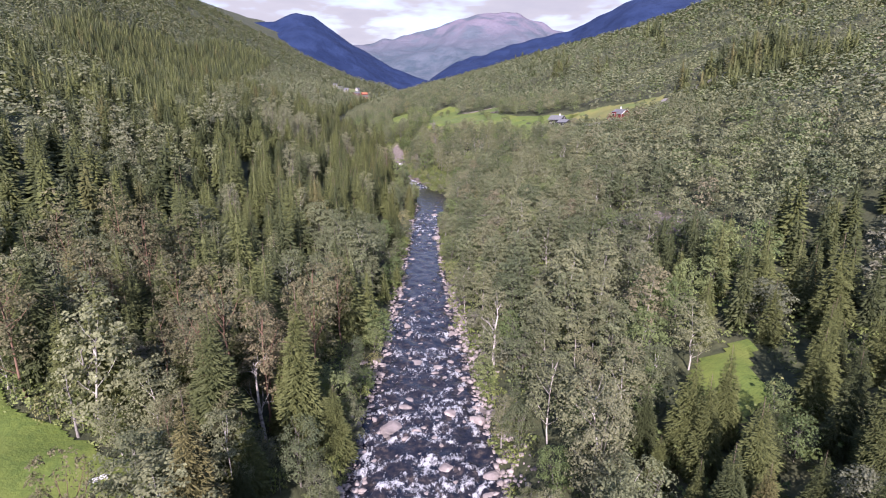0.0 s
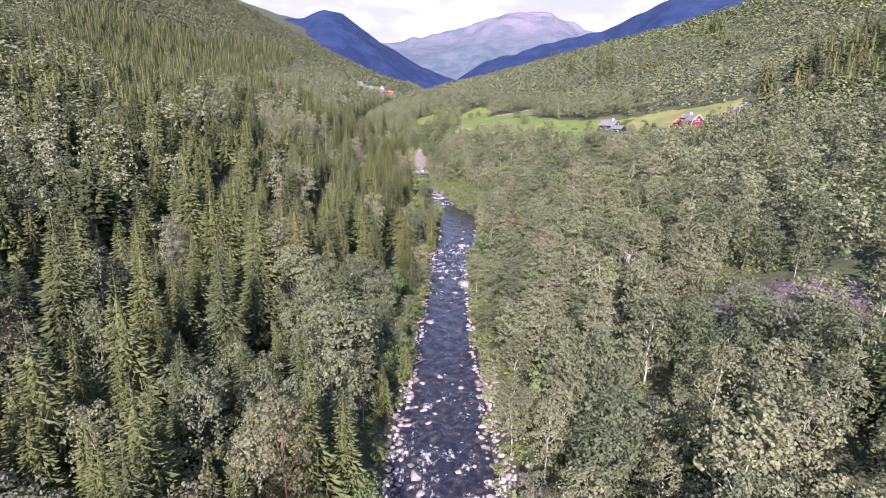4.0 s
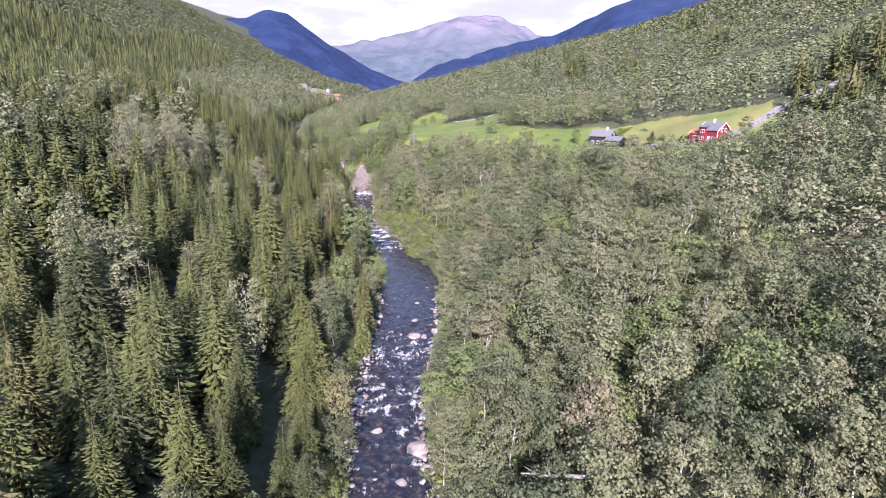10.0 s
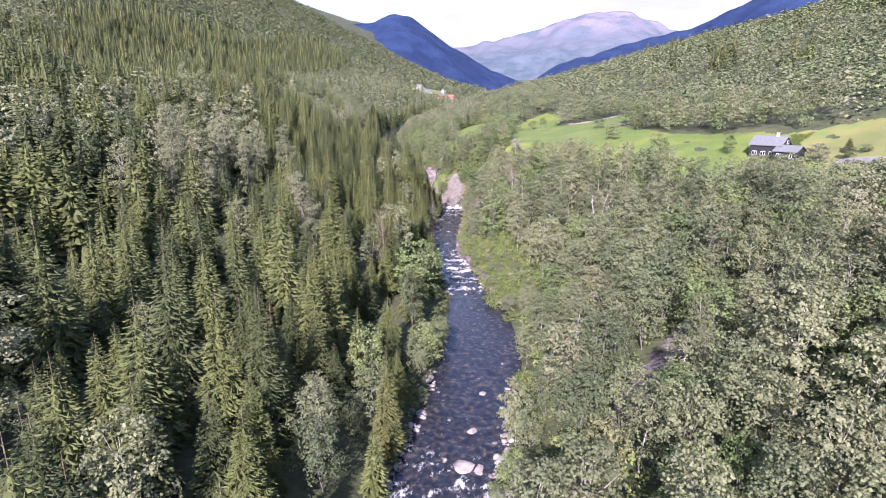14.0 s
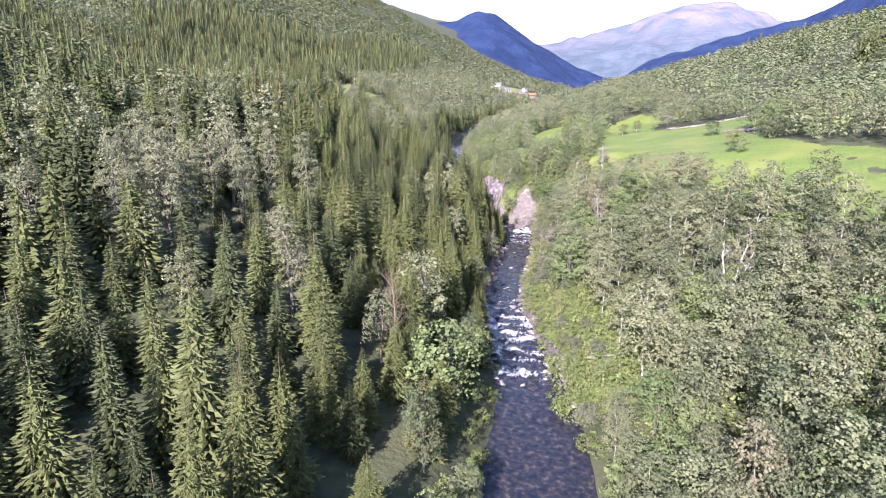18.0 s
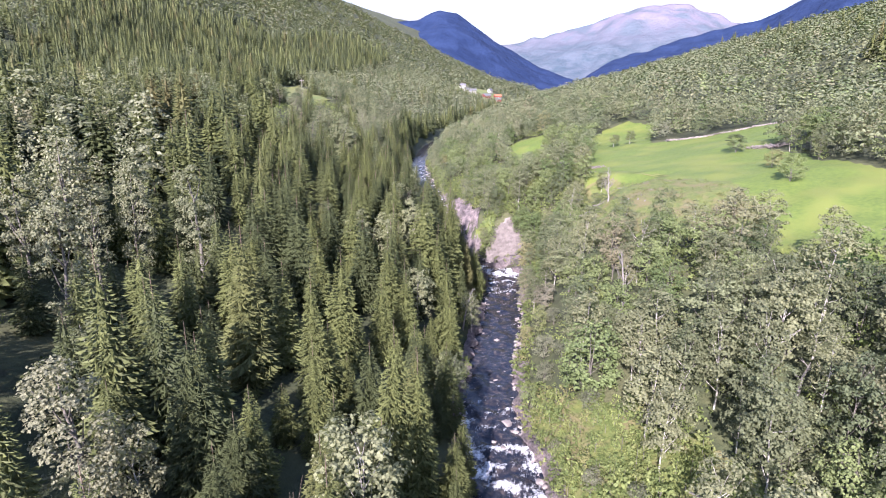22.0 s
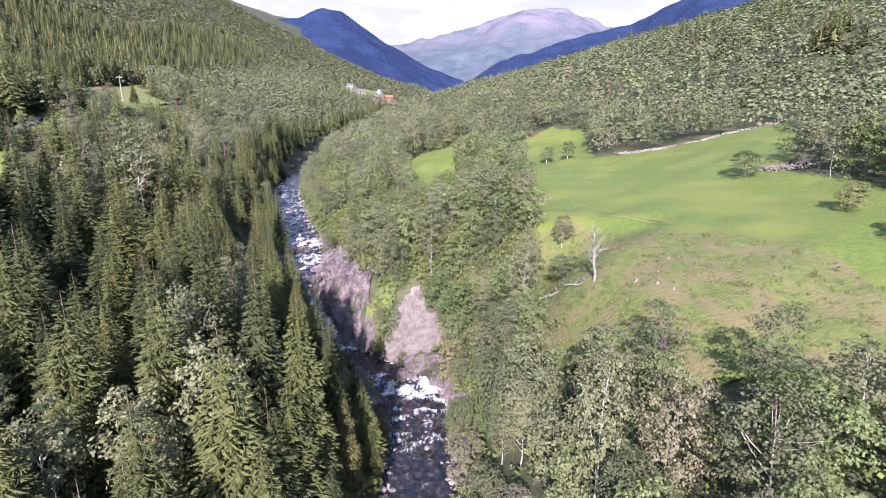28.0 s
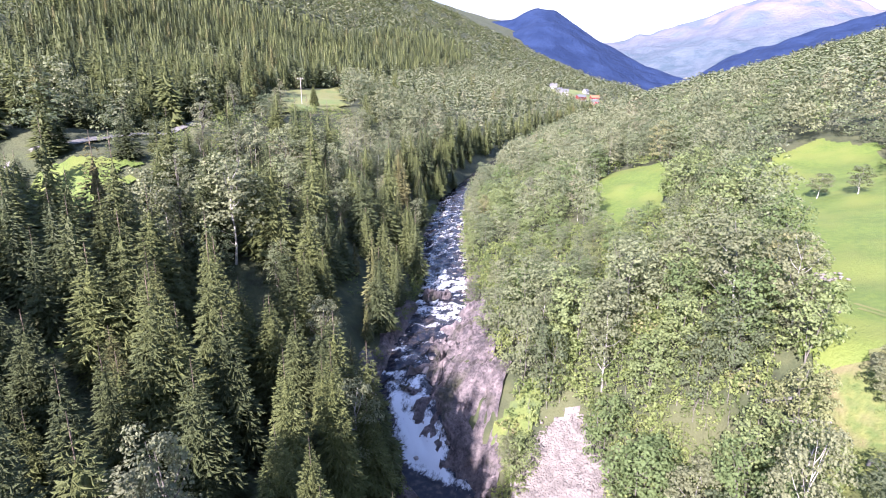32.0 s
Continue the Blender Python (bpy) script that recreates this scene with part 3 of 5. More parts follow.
def inside(poly, x, y):
    p = np.array(poly, float)
    out = np.zeros(np.shape(x), bool)
    for (x0, y0), (x1, y1) in zip(p, np.roll(p, -1, 0)):
        cross = ((y0 > y) != (y1 > y))
        out ^= cross & (x < (x1 - x0) * (y - y0) / (y1 - y0 + 1e-12) + x0)
    return out


ROAD = np.array([(-147, 417), (-141, 427), (-144.5, 440.5), (-146, 455), (-151, 468)], float)
TRACK = np.array([(92, 312), (100, 309), (114, 314), (126, 319), (141, 322), (165, 330)], float)


def near_line(line, x, y, width):
    """Whether a place is that near to a line of points."""
    best = np.full(np.shape(x), 1e9)
    for a, b in zip(line[:-1], line[1:]):
        ab = b - a
        t = np.clip(((x - a[0]) * ab[0] + (y - a[1]) * ab[1]) / (ab @ ab), 0, 1)
        best = np.minimum(best, np.hypot(x - a[0] - t * ab[0], y - a[1] - t * ab[1]))
    return best < width


def open_land(x, y):
    bare = inside(MEADOW, x, y) | inside(UPPER_MEADOW, x, y) | inside(SMALL_MEADOW, x, y) | inside(TERRACE_FIELD, x, y) | inside(YARD_GRASS, x, y)
    bare |= inside(ROAD_GREEN, x, y) | inside(LOW_FIELD, x, y) | inside(VILLAGE, x, y) | inside(TERRACE_EDGE, x, y) | inside(ROAD_EDGE, x, y) | inside(CLEARING, x, y) | inside(ROCK_PATCH, x, y) | inside(GULLY, x, y) | inside(SCREE_SLOPE, x, y) | inside(BARE_ROCK, x, y)
    return bare | near_line(ROAD, x, y, 2.6) | near_line(TRACK, x, y, 3.5)


def side_of(x, y):
    """The distance from the river's middle, minus to the left."""
    return (x - river_x(y)) / slant(y)


# ---- the land ----
steps = np.concatenate([np.arange(0, 16, 1.0), np.arange(16, 70, 3.0), np.arange(70, 220, 8.0), np.arange(220, 1100, 40.0), [1100, 1300, 1600, 2000]])
across = np.concatenate([-steps[:0:-1], steps])
along = np.concatenate([np.arange(-150, 0, 8.0), np.arange(0, 560, 2.5), np.arange(560, 1200, 16.0), np.arange(1200, 4300, 90.0)])
S, Y = np.meshgrid(across, along, indexing="ij")
X = river_x(Y) + S * slant(Y)
Z = ground(X, Y)
nj = len(along)
i, j = np.meshgrid(np.arange(len(across) - 1), np.arange(nj - 1), indexing="ij")
quads = np.stack([i * nj + j, (i + 1) * nj + j, (i + 1) * nj + j + 1, i * nj + j + 1], 2).reshape(-1, 4)
ground_ob = tagged(new("ground", mesh_of("ground", np.stack([X, Y, Z], 2).reshape(-1, 3), quads, LAND, True)), "mossy forest floor of a steep wooded river valley", "ground", kind="structure")


def patch(name, poly, material, label, category, lift=0.12, cell=1.0, ledges=0.0):
    """A piece of open ground that follows the land."""
    p = np.array(poly, float)
    x0, y0, x1, y1 = *p.min(0), *p.max(0)
    gx, gy = np.meshgrid(np.arange(x0 - cell, x1 + 2 * cell, cell), np.arange(y0 - cell, y1 + 2 * cell, cell), indexing="ij")
    wob = waves(gx, gy, 9, 3) * 1.1
    cx, cy = (gx[:-1, :-1] + cell / 2), (gy[:-1, :-1] + cell / 2)
    keep = inside(poly, cx + wob[:-1, :-1], cy + wob[:-1, :-1])
    m = gx.shape[1]
    a, b = np.nonzero(keep)
    f = np.stack([a * m + b, (a + 1) * m + b, (a + 1) * m + b + 1, a * m + b + 1], 1)
    used, f = np.unique(f, return_inverse=True)
    x, y = gx.ravel()[used], gy.ravel()[used]
    z = ground(x, y) + lift + np.abs(waves(x, y, 5, 9)) * 0.05
    if ledges:
        z = z + ledges * (0.45 + np.round(waves(x, y, 6, 12) * 2) / 2 + np.round(waves(x * 1.6, y * 0.8, 2.6, 13) * 2) / 3 + 0.35 * waves(x, y, 1.3, 14))
    return tagged(new(name, mesh_of(name, np.stack([x, y, z], 1), f.reshape(-1, 4), material, not ledges)), label, category, kind="structure")


patch("meadow_1", MEADOW, GRASS, "bright green mown meadow on the valley side", "meadow", 0.3)
patch("meadow_2", UPPER_MEADOW, GRASS, "bright green upper meadow among birches", "meadow", 0.33)
patch("meadow_3", SMALL_MEADOW, GRASS, "small bright green meadow above the river", "meadow", 0.3)
patch("meadow_4", TERRACE_FIELD, YARD, "yellowish hay field below a dark spruce wood", "meadow", 0.5, 5.0)
patch("meadow_5", YARD_GRASS, YARD, "yellow-green grass round the farm houses", "meadow", 0.3)
patch("meadow_6", LOW_FIELD, GRASS, "green field edge beside the wood", "meadow", 0.25, 0.5)
patch("meadow_8", ROAD_GREEN, GRASS, "small green clearing below the valley road", "clearing", 0.3)
patch("meadow_7", CLEARING, GRASS, "small shaded grass clearing in the wood", "clearing", 0.2)
patch("glade", GLADE, HEATH, "sunlit grassy glade with fallen logs by the river", "glade", 0.15)
patch("village_green", VILLAGE, YARD, "pale grass round the far farm houses", "meadow", 0.8, 8.0)
patch("bank_grass", [(-45, 417), (-43.5, 414), (-41, 412.5), (-39.8, 414.5), (-39, 418), (-42, 418.5)], LIME, "lush lime-green grass on the steep gorge bank", "grass", 0.3, 0.6)
patch("pasture", PASTURE, HEATH, "rough brownish pasture at the meadow's edge", "pasture", 0.45)


def ribbon(name, line, width, material, label, category, lift=0.25):
    """A track along a line of points, on the land."""
    pts = []
    for a, b in zip(line[:-1], line[1:]):
        n = max(2, int(np.linalg.norm(b - a) / 4))
        pts += [a + (b - a) * k / n for k in range(n)]
    p = np.array(pts + [line[-1]])
    d = np.gradient(p, axis=0)
    d = np.stack([-d[:, 1], d[:, 0]], 1) / np.linalg.norm(d, axis=1)[:, None]
    rows = [np.concatenate([p + d * s, (ground(*(p + d * s).T) + lift)[:, None]], 1) for s in (-width / 2, 0, width / 2)]
    n = len(p)
    k = np.arange(n - 1)
    f = np.concatenate([np.stack([k + o, k + 1 + o, k + 1 + n + o, k + n + o], 1) for o in (0, n)])
    return tagged(new(name, mesh_of(name, np.concatenate(rows), f, material, True)), label, category, kind="structure")


ribbon("road", ROAD, 2.4, GRAVEL, "pale grey valley road on a terrace", "road", 0.5)
FIELD_TRACK = np.array([(-7, 424), (0, 415.5), (7, 406.6), (11, 399)], float)
for side in (-0.8, 0.8):
    ribbon("field_track", FIELD_TRACK + (0, side), 0.45, YARD, "faint wheel track across the meadow", "track", 0.37)
ribbon("yard_path", np.array([(79, 321), (85, 315), (90, 311)], float), 3.4, GRAVEL, "gravel turning place beside the red house", "track", 0.45)
ribbon("track", TRACK, 3, GRAVEL, "pale gravel track climbing from the red house", "track", 0.4)

# ---- the river ----
ws = np.linspace(-1, 1, 29)
wy = np.concatenate([np.arange(-120, 560, 0.8), np.arange(560, 1100, 12.0)])
WS, WY = np.meshgrid(ws, wy, indexing="ij")
WX = river_x(WY) + WS * (river_half(WY) + 1.2) * slant(WY)
rapid = np.interp(WY, [0, 60, 120, 150, 175, 200, 225, 236, 262, 285, 292, 318, 330, 345, 375, 388, 394, 403, 405, 410, 412, 421, 427, 436, 452, 470, 520, 560],
                  [.20, .27, .19, .02, .14, .24, .22, .04, -.34, -.34, .3, .33, .14, .02, .10, .26, .34, .34, .0, -.05, .40, .42, .2, .18, .34, .26, .24, .1])
streak = 1 - 2.2 * np.abs(waves(WX * 0.45 + waves(WX, WY, 11, 27) * 2, WY, 9, 21))
lumps = waves(WX, WY, 2.6, 22)
foam = rapid + 0.16 * np.clip(streak, -0.7, 1) + 0.06 * lumps - 0.05
chute = np.exp(-((WY - 416) / 5) ** 2)
foam = foam + chute * (0.30 - 1.3 * (WS - 0.1) ** 2)
lively = np.clip(rapid + 0.06, 0, 1)
WZ = river_z(WY) + 0.05 + waves(WX, WY, 3.1, 23) * (0.04 + 0.5 * lively) + lumps * (0.02 + 0.3 * lively) + 0.12 * streak * lively
n = len(wy)
i, j = np.meshgrid(np.arange(28), np.arange(n - 1), indexing="ij")
quads = np.stack([i * n + j, (i + 1) * n + j, (i + 1) * n + j + 1, i * n + j + 1], 2).reshape(-1, 4)
tagged(new("river_water", mesh_of("river_water", np.stack([WX, WY, WZ], 2).reshape(-1, 3), quads, WATER, True, foam=foam.ravel())),
       "dark brown river with white rapids and a waterfall", "river", kind="structure")

# ---- mountains and clouds far off ----
def mountain(name, crest, foot, top, material, label, origin=(-10, 200), bare_from=2.0, seed=1, base=40):
    """A mountain from its crest line, bearing and height in degrees seen from the valley, between the distances of its foot and its crest."""
    c = np.array(crest, float)
    az = np.linspace(c[0, 0], c[-1, 0], 150)
    el = np.interp(az, c[:, 0], c[:, 1])
    v = np.linspace(0, 1.25, 60)
    A, V = np.meshgrid(az, v, indexing="ij")
    E = np.repeat(el[:, None], 60, 1)
    D = foot + (top - foot) * V
    H = base + (55 + top * np.tan(np.radians(E)) - base) * np.where(V < 1, V ** 0.9, 1 - (V - 1) * 2.2)
    x, y = origin[0] + D * np.sin(np.radians(A)), origin[1] + D * np.cos(np.radians(A))
    fade = np.clip(V * 3, 0, 1)
    H = H + waves(x, y, 700, seed) * 34 * fade * (1 - 0.7 * np.clip(V, 0, 1) ** 4) + waves(x, y, 190, seed + 1) * 9 * fade
    i, j = np.meshgrid(np.arange(149), np.arange(59), indexing="ij")
    q = np.stack([i * 60 + j, (i + 1) * 60 + j, (i + 1) * 60 + j + 1, i * 60 + j + 1], 2).reshape(-1, 4)
    tint = np.clip((H - base) / (55 + top * 0.15 - base) * 2.2 - bare_from, 0, 1)
    return tagged(new(name, mesh_of(name, np.stack([x, y, H], 2).reshape(-1, 3), q, material, True, tint=tint.ravel())), label, "mountain", kind="structure")


# forest colour made dark blue to stand in for haze and cloud shadow
HAZED_WOOD = mountain_material("haze_blue_wooded_slope", (0.012, 0.023, 0.062), (0.019, 0.034, 0.085), (0.03, 0.045, 0.09))
# the fell's rock is blued in its base colour for haze
HAZED_ROCK = mountain_material("hazed_fell", (0.055, 0.08, 0.105), (0.09, 0.11, 0.14), (0.155, 0.145, 0.185))
mountain("backdrop_fell", [(-14, 4.5), (-8.4, 5.7), (-6.2, 6.3), (-2.9, 6.9), (-0.1, 7.5), (2, 8.2), (3.7, 8.7), (6, 8.9), (8, 8.8), (10.2, 7.9), (11.3, 7.1), (16, 6.0)], 3000, 4400, HAZED_ROCK,
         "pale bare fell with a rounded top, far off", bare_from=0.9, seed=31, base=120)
mountain("backdrop_left", [(-34, 6), (-24, 8), (-19.1, 8.0), (-17, 7.9), (-14.9, 8.5), (-13.3, 8.2), (-10.6, 6.5), (-8.5, 5.4), (-5.1, 3.4), (-2.3, 2.3), (0.5, 1.2)], 1900, 2700, HAZED_WOOD,
         "wooded mountain beyond the valley, painted dark blue for haze and cloud shade", seed=41, base=80)
mountain("backdrop_right", [(-2.5, 1.2), (-0.3, 2.9), (1.7, 4.1), (5, 5.1), (9.2, 6.2), (13.3, 7.2), (17.6, 9.0), (21, 10), (34, 12)], 2000, 2800, HAZED_WOOD,
         "wooded mountain side beyond the valley, painted dark blue for haze and cloud shade", seed=51, base=80)


def cloud_material():
    """A bank of white cloud: thick low down, broken higher up."""
    m, t, p = nodes_of("cloud")
    t.nodes.remove(p)
    c = t.nodes.new("ShaderNodeTexCoord")
    mp = t.nodes.new("ShaderNodeMapping")
    mp.inputs["Scale"].default_value = (0.0011, 0.0011, 0.0042)
    t.links.new(c.outputs["Object"], mp.inputs[0])
    nz = add(t, "ShaderNodeTexNoise", Scale=1.0, Detail=7, Roughness=0.55)
    t.links.new(mp.outputs[0], nz.inputs["Vector"])
    thick = ramp(t, nz.outputs["Fac"], (0.38, (0, 0, 0)), (0.55, (1, 1, 1)))
    tone = ramp(t, nz.outputs["Fac"], (0.40, (0.76, 0.90, 1.0)), (0.5, (0.95, 1.0, 0.99)), (0.68, (0.82, 0.88, 0.91)))
    em = add(t, "ShaderNodeEmission", Strength=0.37)
    t.links.new(tone, em.inputs[0])
    mix = t.nodes.new("ShaderNodeMixShader")
    t.links.new(thick, mix.inputs[0])
    t.links.new(t.nodes.new("ShaderNodeBsdfTransparent").outputs[0], mix.inputs[1])
    t.links.new(em.outputs[0], mix.inputs[2])
    t.links.new(mix.outputs[0], t.nodes["Material Output"].inputs[0])
    return m


a = np.radians(np.linspace(-60, 60, 41))
e = np.linspace(150, 1500, 12)
A, E = np.meshgrid(a, e, indexing="ij")
i, j = np.meshgrid(np.arange(40), np.arange(11), indexing="ij")
quads = np.stack([i * 12 + j, (i + 1) * 12 + j, (i + 1) * 12 + j + 1, i * 12 + j + 1], 2).reshape(-1, 4)
tagged(new("backdrop_clouds", mesh_of("backdrop_clouds", np.stack([4550 * np.sin(A), 200 + 4550 * np.cos(A), E], 2).reshape(-1, 3), quads, cloud_material(), True)),
       "bank of bright white cloud over the mountains", "cloud", kind="structure")

# ---- where the trees stand ----
def sown(x0, x1, y0, y1, gap, seed):
    """Places about that far apart, unevenly."""
    r = np.random.default_rng(seed)
    gx, gy = np.meshgrid(np.arange(x0, x1, gap), np.arange(y0, y1, gap), indexing="ij")
    p = np.stack([gx.ravel(), gy.ravel()], 1)
    return p + r.uniform(-0.46, 0.46, p.shape) * gap


def kind_at(x, y, r):
    """Which kind of tree grows at a place: plantation spruce on the left bank, birch and alder on the right."""
    s = side_of(x, y)
    d = np.abs(s)
    u, w = r.uniform(size=len(x)), waves(x, y, 70, 61)
    pale = waves(x, y, 45, 62)
    out = np.full(len(x), "birch", dtype="<U8")
    left = s < 0
    # the left bank
    mixed = left & (y < 105)
    edge = left & (d < river_half(y) + 7) & (y < 300)
    out[left] = "spruce"
    out[left & (u < 0.07)] = "birch"
    grove_at = np.min([np.hypot(x - a, y - b) / c for a, b, c in ((-105, 297, 11), (-82, 284, 8), (-84, 313, 6), (-57, 282, 4), (-102, 332, 12), (-103, 267, 9), (-51, 206, 6), (-105, 180, 16), (-60, 155, 8))], axis=0)
    out[left & (grove_at < 1) & (u > 0.25)] = "aspen"
    beyond = left & ~spruce_land(x, y) & (d > 18) & (y > 372)
    out[beyond & (u < 0.78)] = "alder"
    out[beyond & (u < 0.48)] = "birch"
    out[beyond & (y > 400) & (u > 0.9)] = "aspen"
    out[beyond & (d < 95) & (y < 490) & (u < 0.34)] = "spruce"
    out[left & (d > 18) & (d < 85) & (y > 355) & (y < 412) & (u < 0.93)] = "spruce"
    out[mixed & (u < 0.42)] = "birch"
    out[mixed & (u < 0.24)] = "pine"
    out[mixed & (u > 0.9)] = "willow"
    bank = left & (d < river_half(y) + 24) & (y > 100) & (y < 165)
    out[bank & (u < 0.7)] = "birch"
    out[bank & (u < 0.4)] = "alder"
    out[edge & (u < 0.6)] = "alder"
    out[edge & (u < 0.25)] = "rowan"
    high = left & (d > 105) & (y < 430)
    out[high & (w > 0.35) & (u < 0.9)] = "birch"
    above = left & (d > 190) & (pale > 0.65)
    out[above & (u < 0.92)] = "birch"
    out[above & (u < 0.06)] = "aspen"
    out[inside(DARK_STAND, x, y) | inside(ROAD_STAND, x, y) | inside(HILL_STAND, x, y)] = "spruce"
    # the right bank
    right = ~left
    out[right & (u < 0.36)] = "alder"
    out[right & (u > 0.78)] = "rowan"
    out[right & (y > 372) & (y < 520) & (d < 70) & (u > 0.5)] = "rowan"
    out[right & (u > 0.94)] = "willow"
    out[right & (y < 60) & (s > 24) & (u < 0.9)] = "spruce"
    out[right & (y > 58) & (y < 105) & (s > 42) & (u < 0.85)] = "spruce"
    out[right & (np.hypot(x - 165, y - 300) < 42) & (u < 0.9)] = "spruce"
    out[right & (d > 200) & (w > 0.75)] = "spruce"
    return out


def spruce_land(x, y):
    """Where the plantation stands on the left side: its trees are wider apart."""
    s = side_of(x, y)
    return (s < -(river_half(y) + np.where((y > 100) & (y < 165), 24, 7))) & (y > 104) & (y < np.interp(-s, [20, 60, 100, 130, 180], [404, 424, 420, 450, 520]))


def thinned(wide_apart, close_by):
    """Trees wide apart in the plantation, closer elsewhere."""
    near = lambda p: spruce_land(*p.T) & ((p[:, 1] < 335) | (p[:, 0] < -105))
    return np.concatenate([wide_apart[near(wide_apart)], close_by[~near(close_by)]])


p = np.concatenate([thinned(sown(-190, 0, 8, 560, 6.3, 71), np.concatenate([sown(-190, 0, 8, 104, 4.7, 77), sown(-190, 0, 104, 560, 5.2, 77)])), sown(-110, 80, 8, 370, 5.3, 70), sown(-110, 80, 370, 560, 4.8, 70)])
x, y = p.T
s = side_of(x, y)
d = np.abs(s)
keep = (d < 64) & ~open_land(x, y) & (d > river_half(y) + 0.6)
keep &= ~(inside(GLADE, x, y) & (np.arange(len(p)) % 4 == 0)) & ~inside(SNAG_GROUND, x, y)
keep &= ~((s < 0) & (d < np.where(x > -47, 8.5, 5)) & (y > 384) & (y < 416))
right_sown = np.arange(len(p)) >= len(p) - len(sown(-110, 80, 8, 370, 5.3, 70)) - len(sown(-110, 80, 370, 560, 4.8, 70))
keep &= np.where(right_sown, s > 0, s < 0)
keep &= np.min([np.hypot(x - a, y - b) for a, b, c in ASPENS], axis=0) > 3.4
p = p[keep]
q = thinned(sown(-330, 330, 0, 640, 6.5, 78), sown(-330, 330, 0, 640, 5.6, 72))
x, y = q.T
d = np.abs(side_of(x, y))
q = q[~((d < 64) & (y > 8) & (y < 560)) & (d < 120) & (d > 9) & ~open_land(x, y)]
f = thinned(sown(-560, 420, 0, 1150, 6.5, 79), sown(-560, 420, 0, 1150, 5.9, 74))
x, y = f.T
d = np.abs(side_of(x, y))
f = f[((d >= 120) | (y >= 640)) & (d < 290) & (d > 9) & ~open_land(x, y)]
g = np.concatenate([sown(-900, 700, 60, 800, 6.7, 73), sown(-1150, 760, 800, 1300, 8.6, 76), sown(-1500, 900, 1300, 2100, 13.5, 75)])
x, y = g.T
d = np.abs(side_of(x, y))
g = g[((d >= 290) | (y >= 1150)) & (d > 10) & ~open_land(x, y) & (x < 330 + 0.42 * y) & (x > -400 - 0.6 * y)]


def stand(places, seed):
    """Kind, size across and up, turn and height of each tree."""
    rr = np.random.default_rng(seed)
    x, y = places.T
    k = kind_at(x, y, rr)
    up = rr.normal(1, 0.23, len(x)).clip(0.5, 1.55)
    up = np.where(side_of(x, y) > 0, 1 + (up - 1) * 0.65, up)
    up = np.where(k == "spruce", np.exp(rr.normal(-0.08, 0.27, len(x))).clip(0.45, 1.5), up)
    wide = np.where(k == "spruce", up ** 0.75, up) * rr.normal(1.04, 0.12, len(x)).clip(0.75, 1.35)
    low = np.where((np.abs(side_of(x, y)) < river_half(y) + 6), 0.72, 1.0)
    green = (side_of(x, y) > 0) & (side_of(x, y) < river_half(y) + 9) & (y > 276) & (y < 352)
    k[green] = np.where(rr.uniform(size=green.sum()) < 0.6, "rowan", "willow")
    low = np.where(green, 0.55, low)
    low = np.where((k == "spruce") & (side_of(x, y) < 0) & (y > 322) & (y < 408), low * 1.05, low)
    low = np.where((k == "spruce") & (side_of(x, y) > 0) & (y < 110), low * 0.72, low)
    # low growth on the rim of the gorge
    rim = (side_of(x, y) < 0) & (x > -50) & (y > 380) & (y < 416)
    low = np.where(rim, np.minimum(low, 0.5), low)
    low = np.where((side_of(x, y) > 0) & (x < -22) & (y > 436) & (y < 475), low * 0.55, low)
    # scrubby growth below the hay field and the road
    scrubby = ((x > -205) & (x < -124) & (y > 474) & (y < 552)) | ((x > -146) & (x < -104) & (y > 398) & (y < 450))
    scrubby &= ~inside(ROAD_STAND, x, y)
    low = np.where(scrubby, low * 0.66, low)
    wide = np.where(scrubby, wide * 1.4, wide)
    low = np.where(inside(DARK_STAND, x, y), 1.35, low)
    # the wood below the farm houses is kept low
    line = np.array([(60, 337), (69, 334), (94, 304), (118, 294)], float)
    away = np.min([np.hypot(x - a[0] - (b[0] - a[0]) * t, y - a[1] - (b[1] - a[1]) * t) for a, b in zip(line[:-1], line[1:]) for t in (0, 0.33, 0.67, 1)], axis=0)
    front = (y < 346 - 0.68 * (x - 40)) & (x > 42) & (x < 125) & (y > 220)
    tall = np.array([KINDS[i][0] for i in k])
    low = np.where(front, np.minimum(low, np.clip(1.6 + 0.3 * away, 2.4, 99) / (tall * up * 1.04)), low)
    return k, np.stack([wide * np.maximum(low, np.where(front, 0.45, 0)), up * low], 1), rr.uniform(0, 6.28, len(x)), ground(x, y), rr.uniform(0, 1, len(x))


TREE_WORDS = {
    "spruce": ("spruce_tree", "dark green conical spruce with drooping boughs", "spruce tree", "spruces of the plantation", 300),
    "birch": ("birch_tree", "grey-green birch with a slim white trunk", "birch tree", "birches by the river", 300),
    "alder": ("alder_tree", "dull green bushy alder with several stems", "alder tree", "alders along the river", 300),
    "rowan": ("rowan_tree", "fresh green rowan with a rounded crown", "rowan tree", "rowans on the river bank", 300),
    "aspen": ("aspen_tree", "tall pale silvery aspen among spruces", "aspen tree", "pale aspens", 120),
    "willow": ("willow_tree", "low silvery grey willow with a round crown", "willow tree", "silvery willows", 120),
    "pine": ("pine_tree", "brownish pine with a bare reddish trunk", "pine tree", "pines by the field", 80),
}
kinds, size, turn, z, tint = stand(p, 81)
d = np.abs(side_of(*p.T))
rest = np.ones(len(p), bool)
chosen = {}
reach_of = np.full(len(p), 999.0)
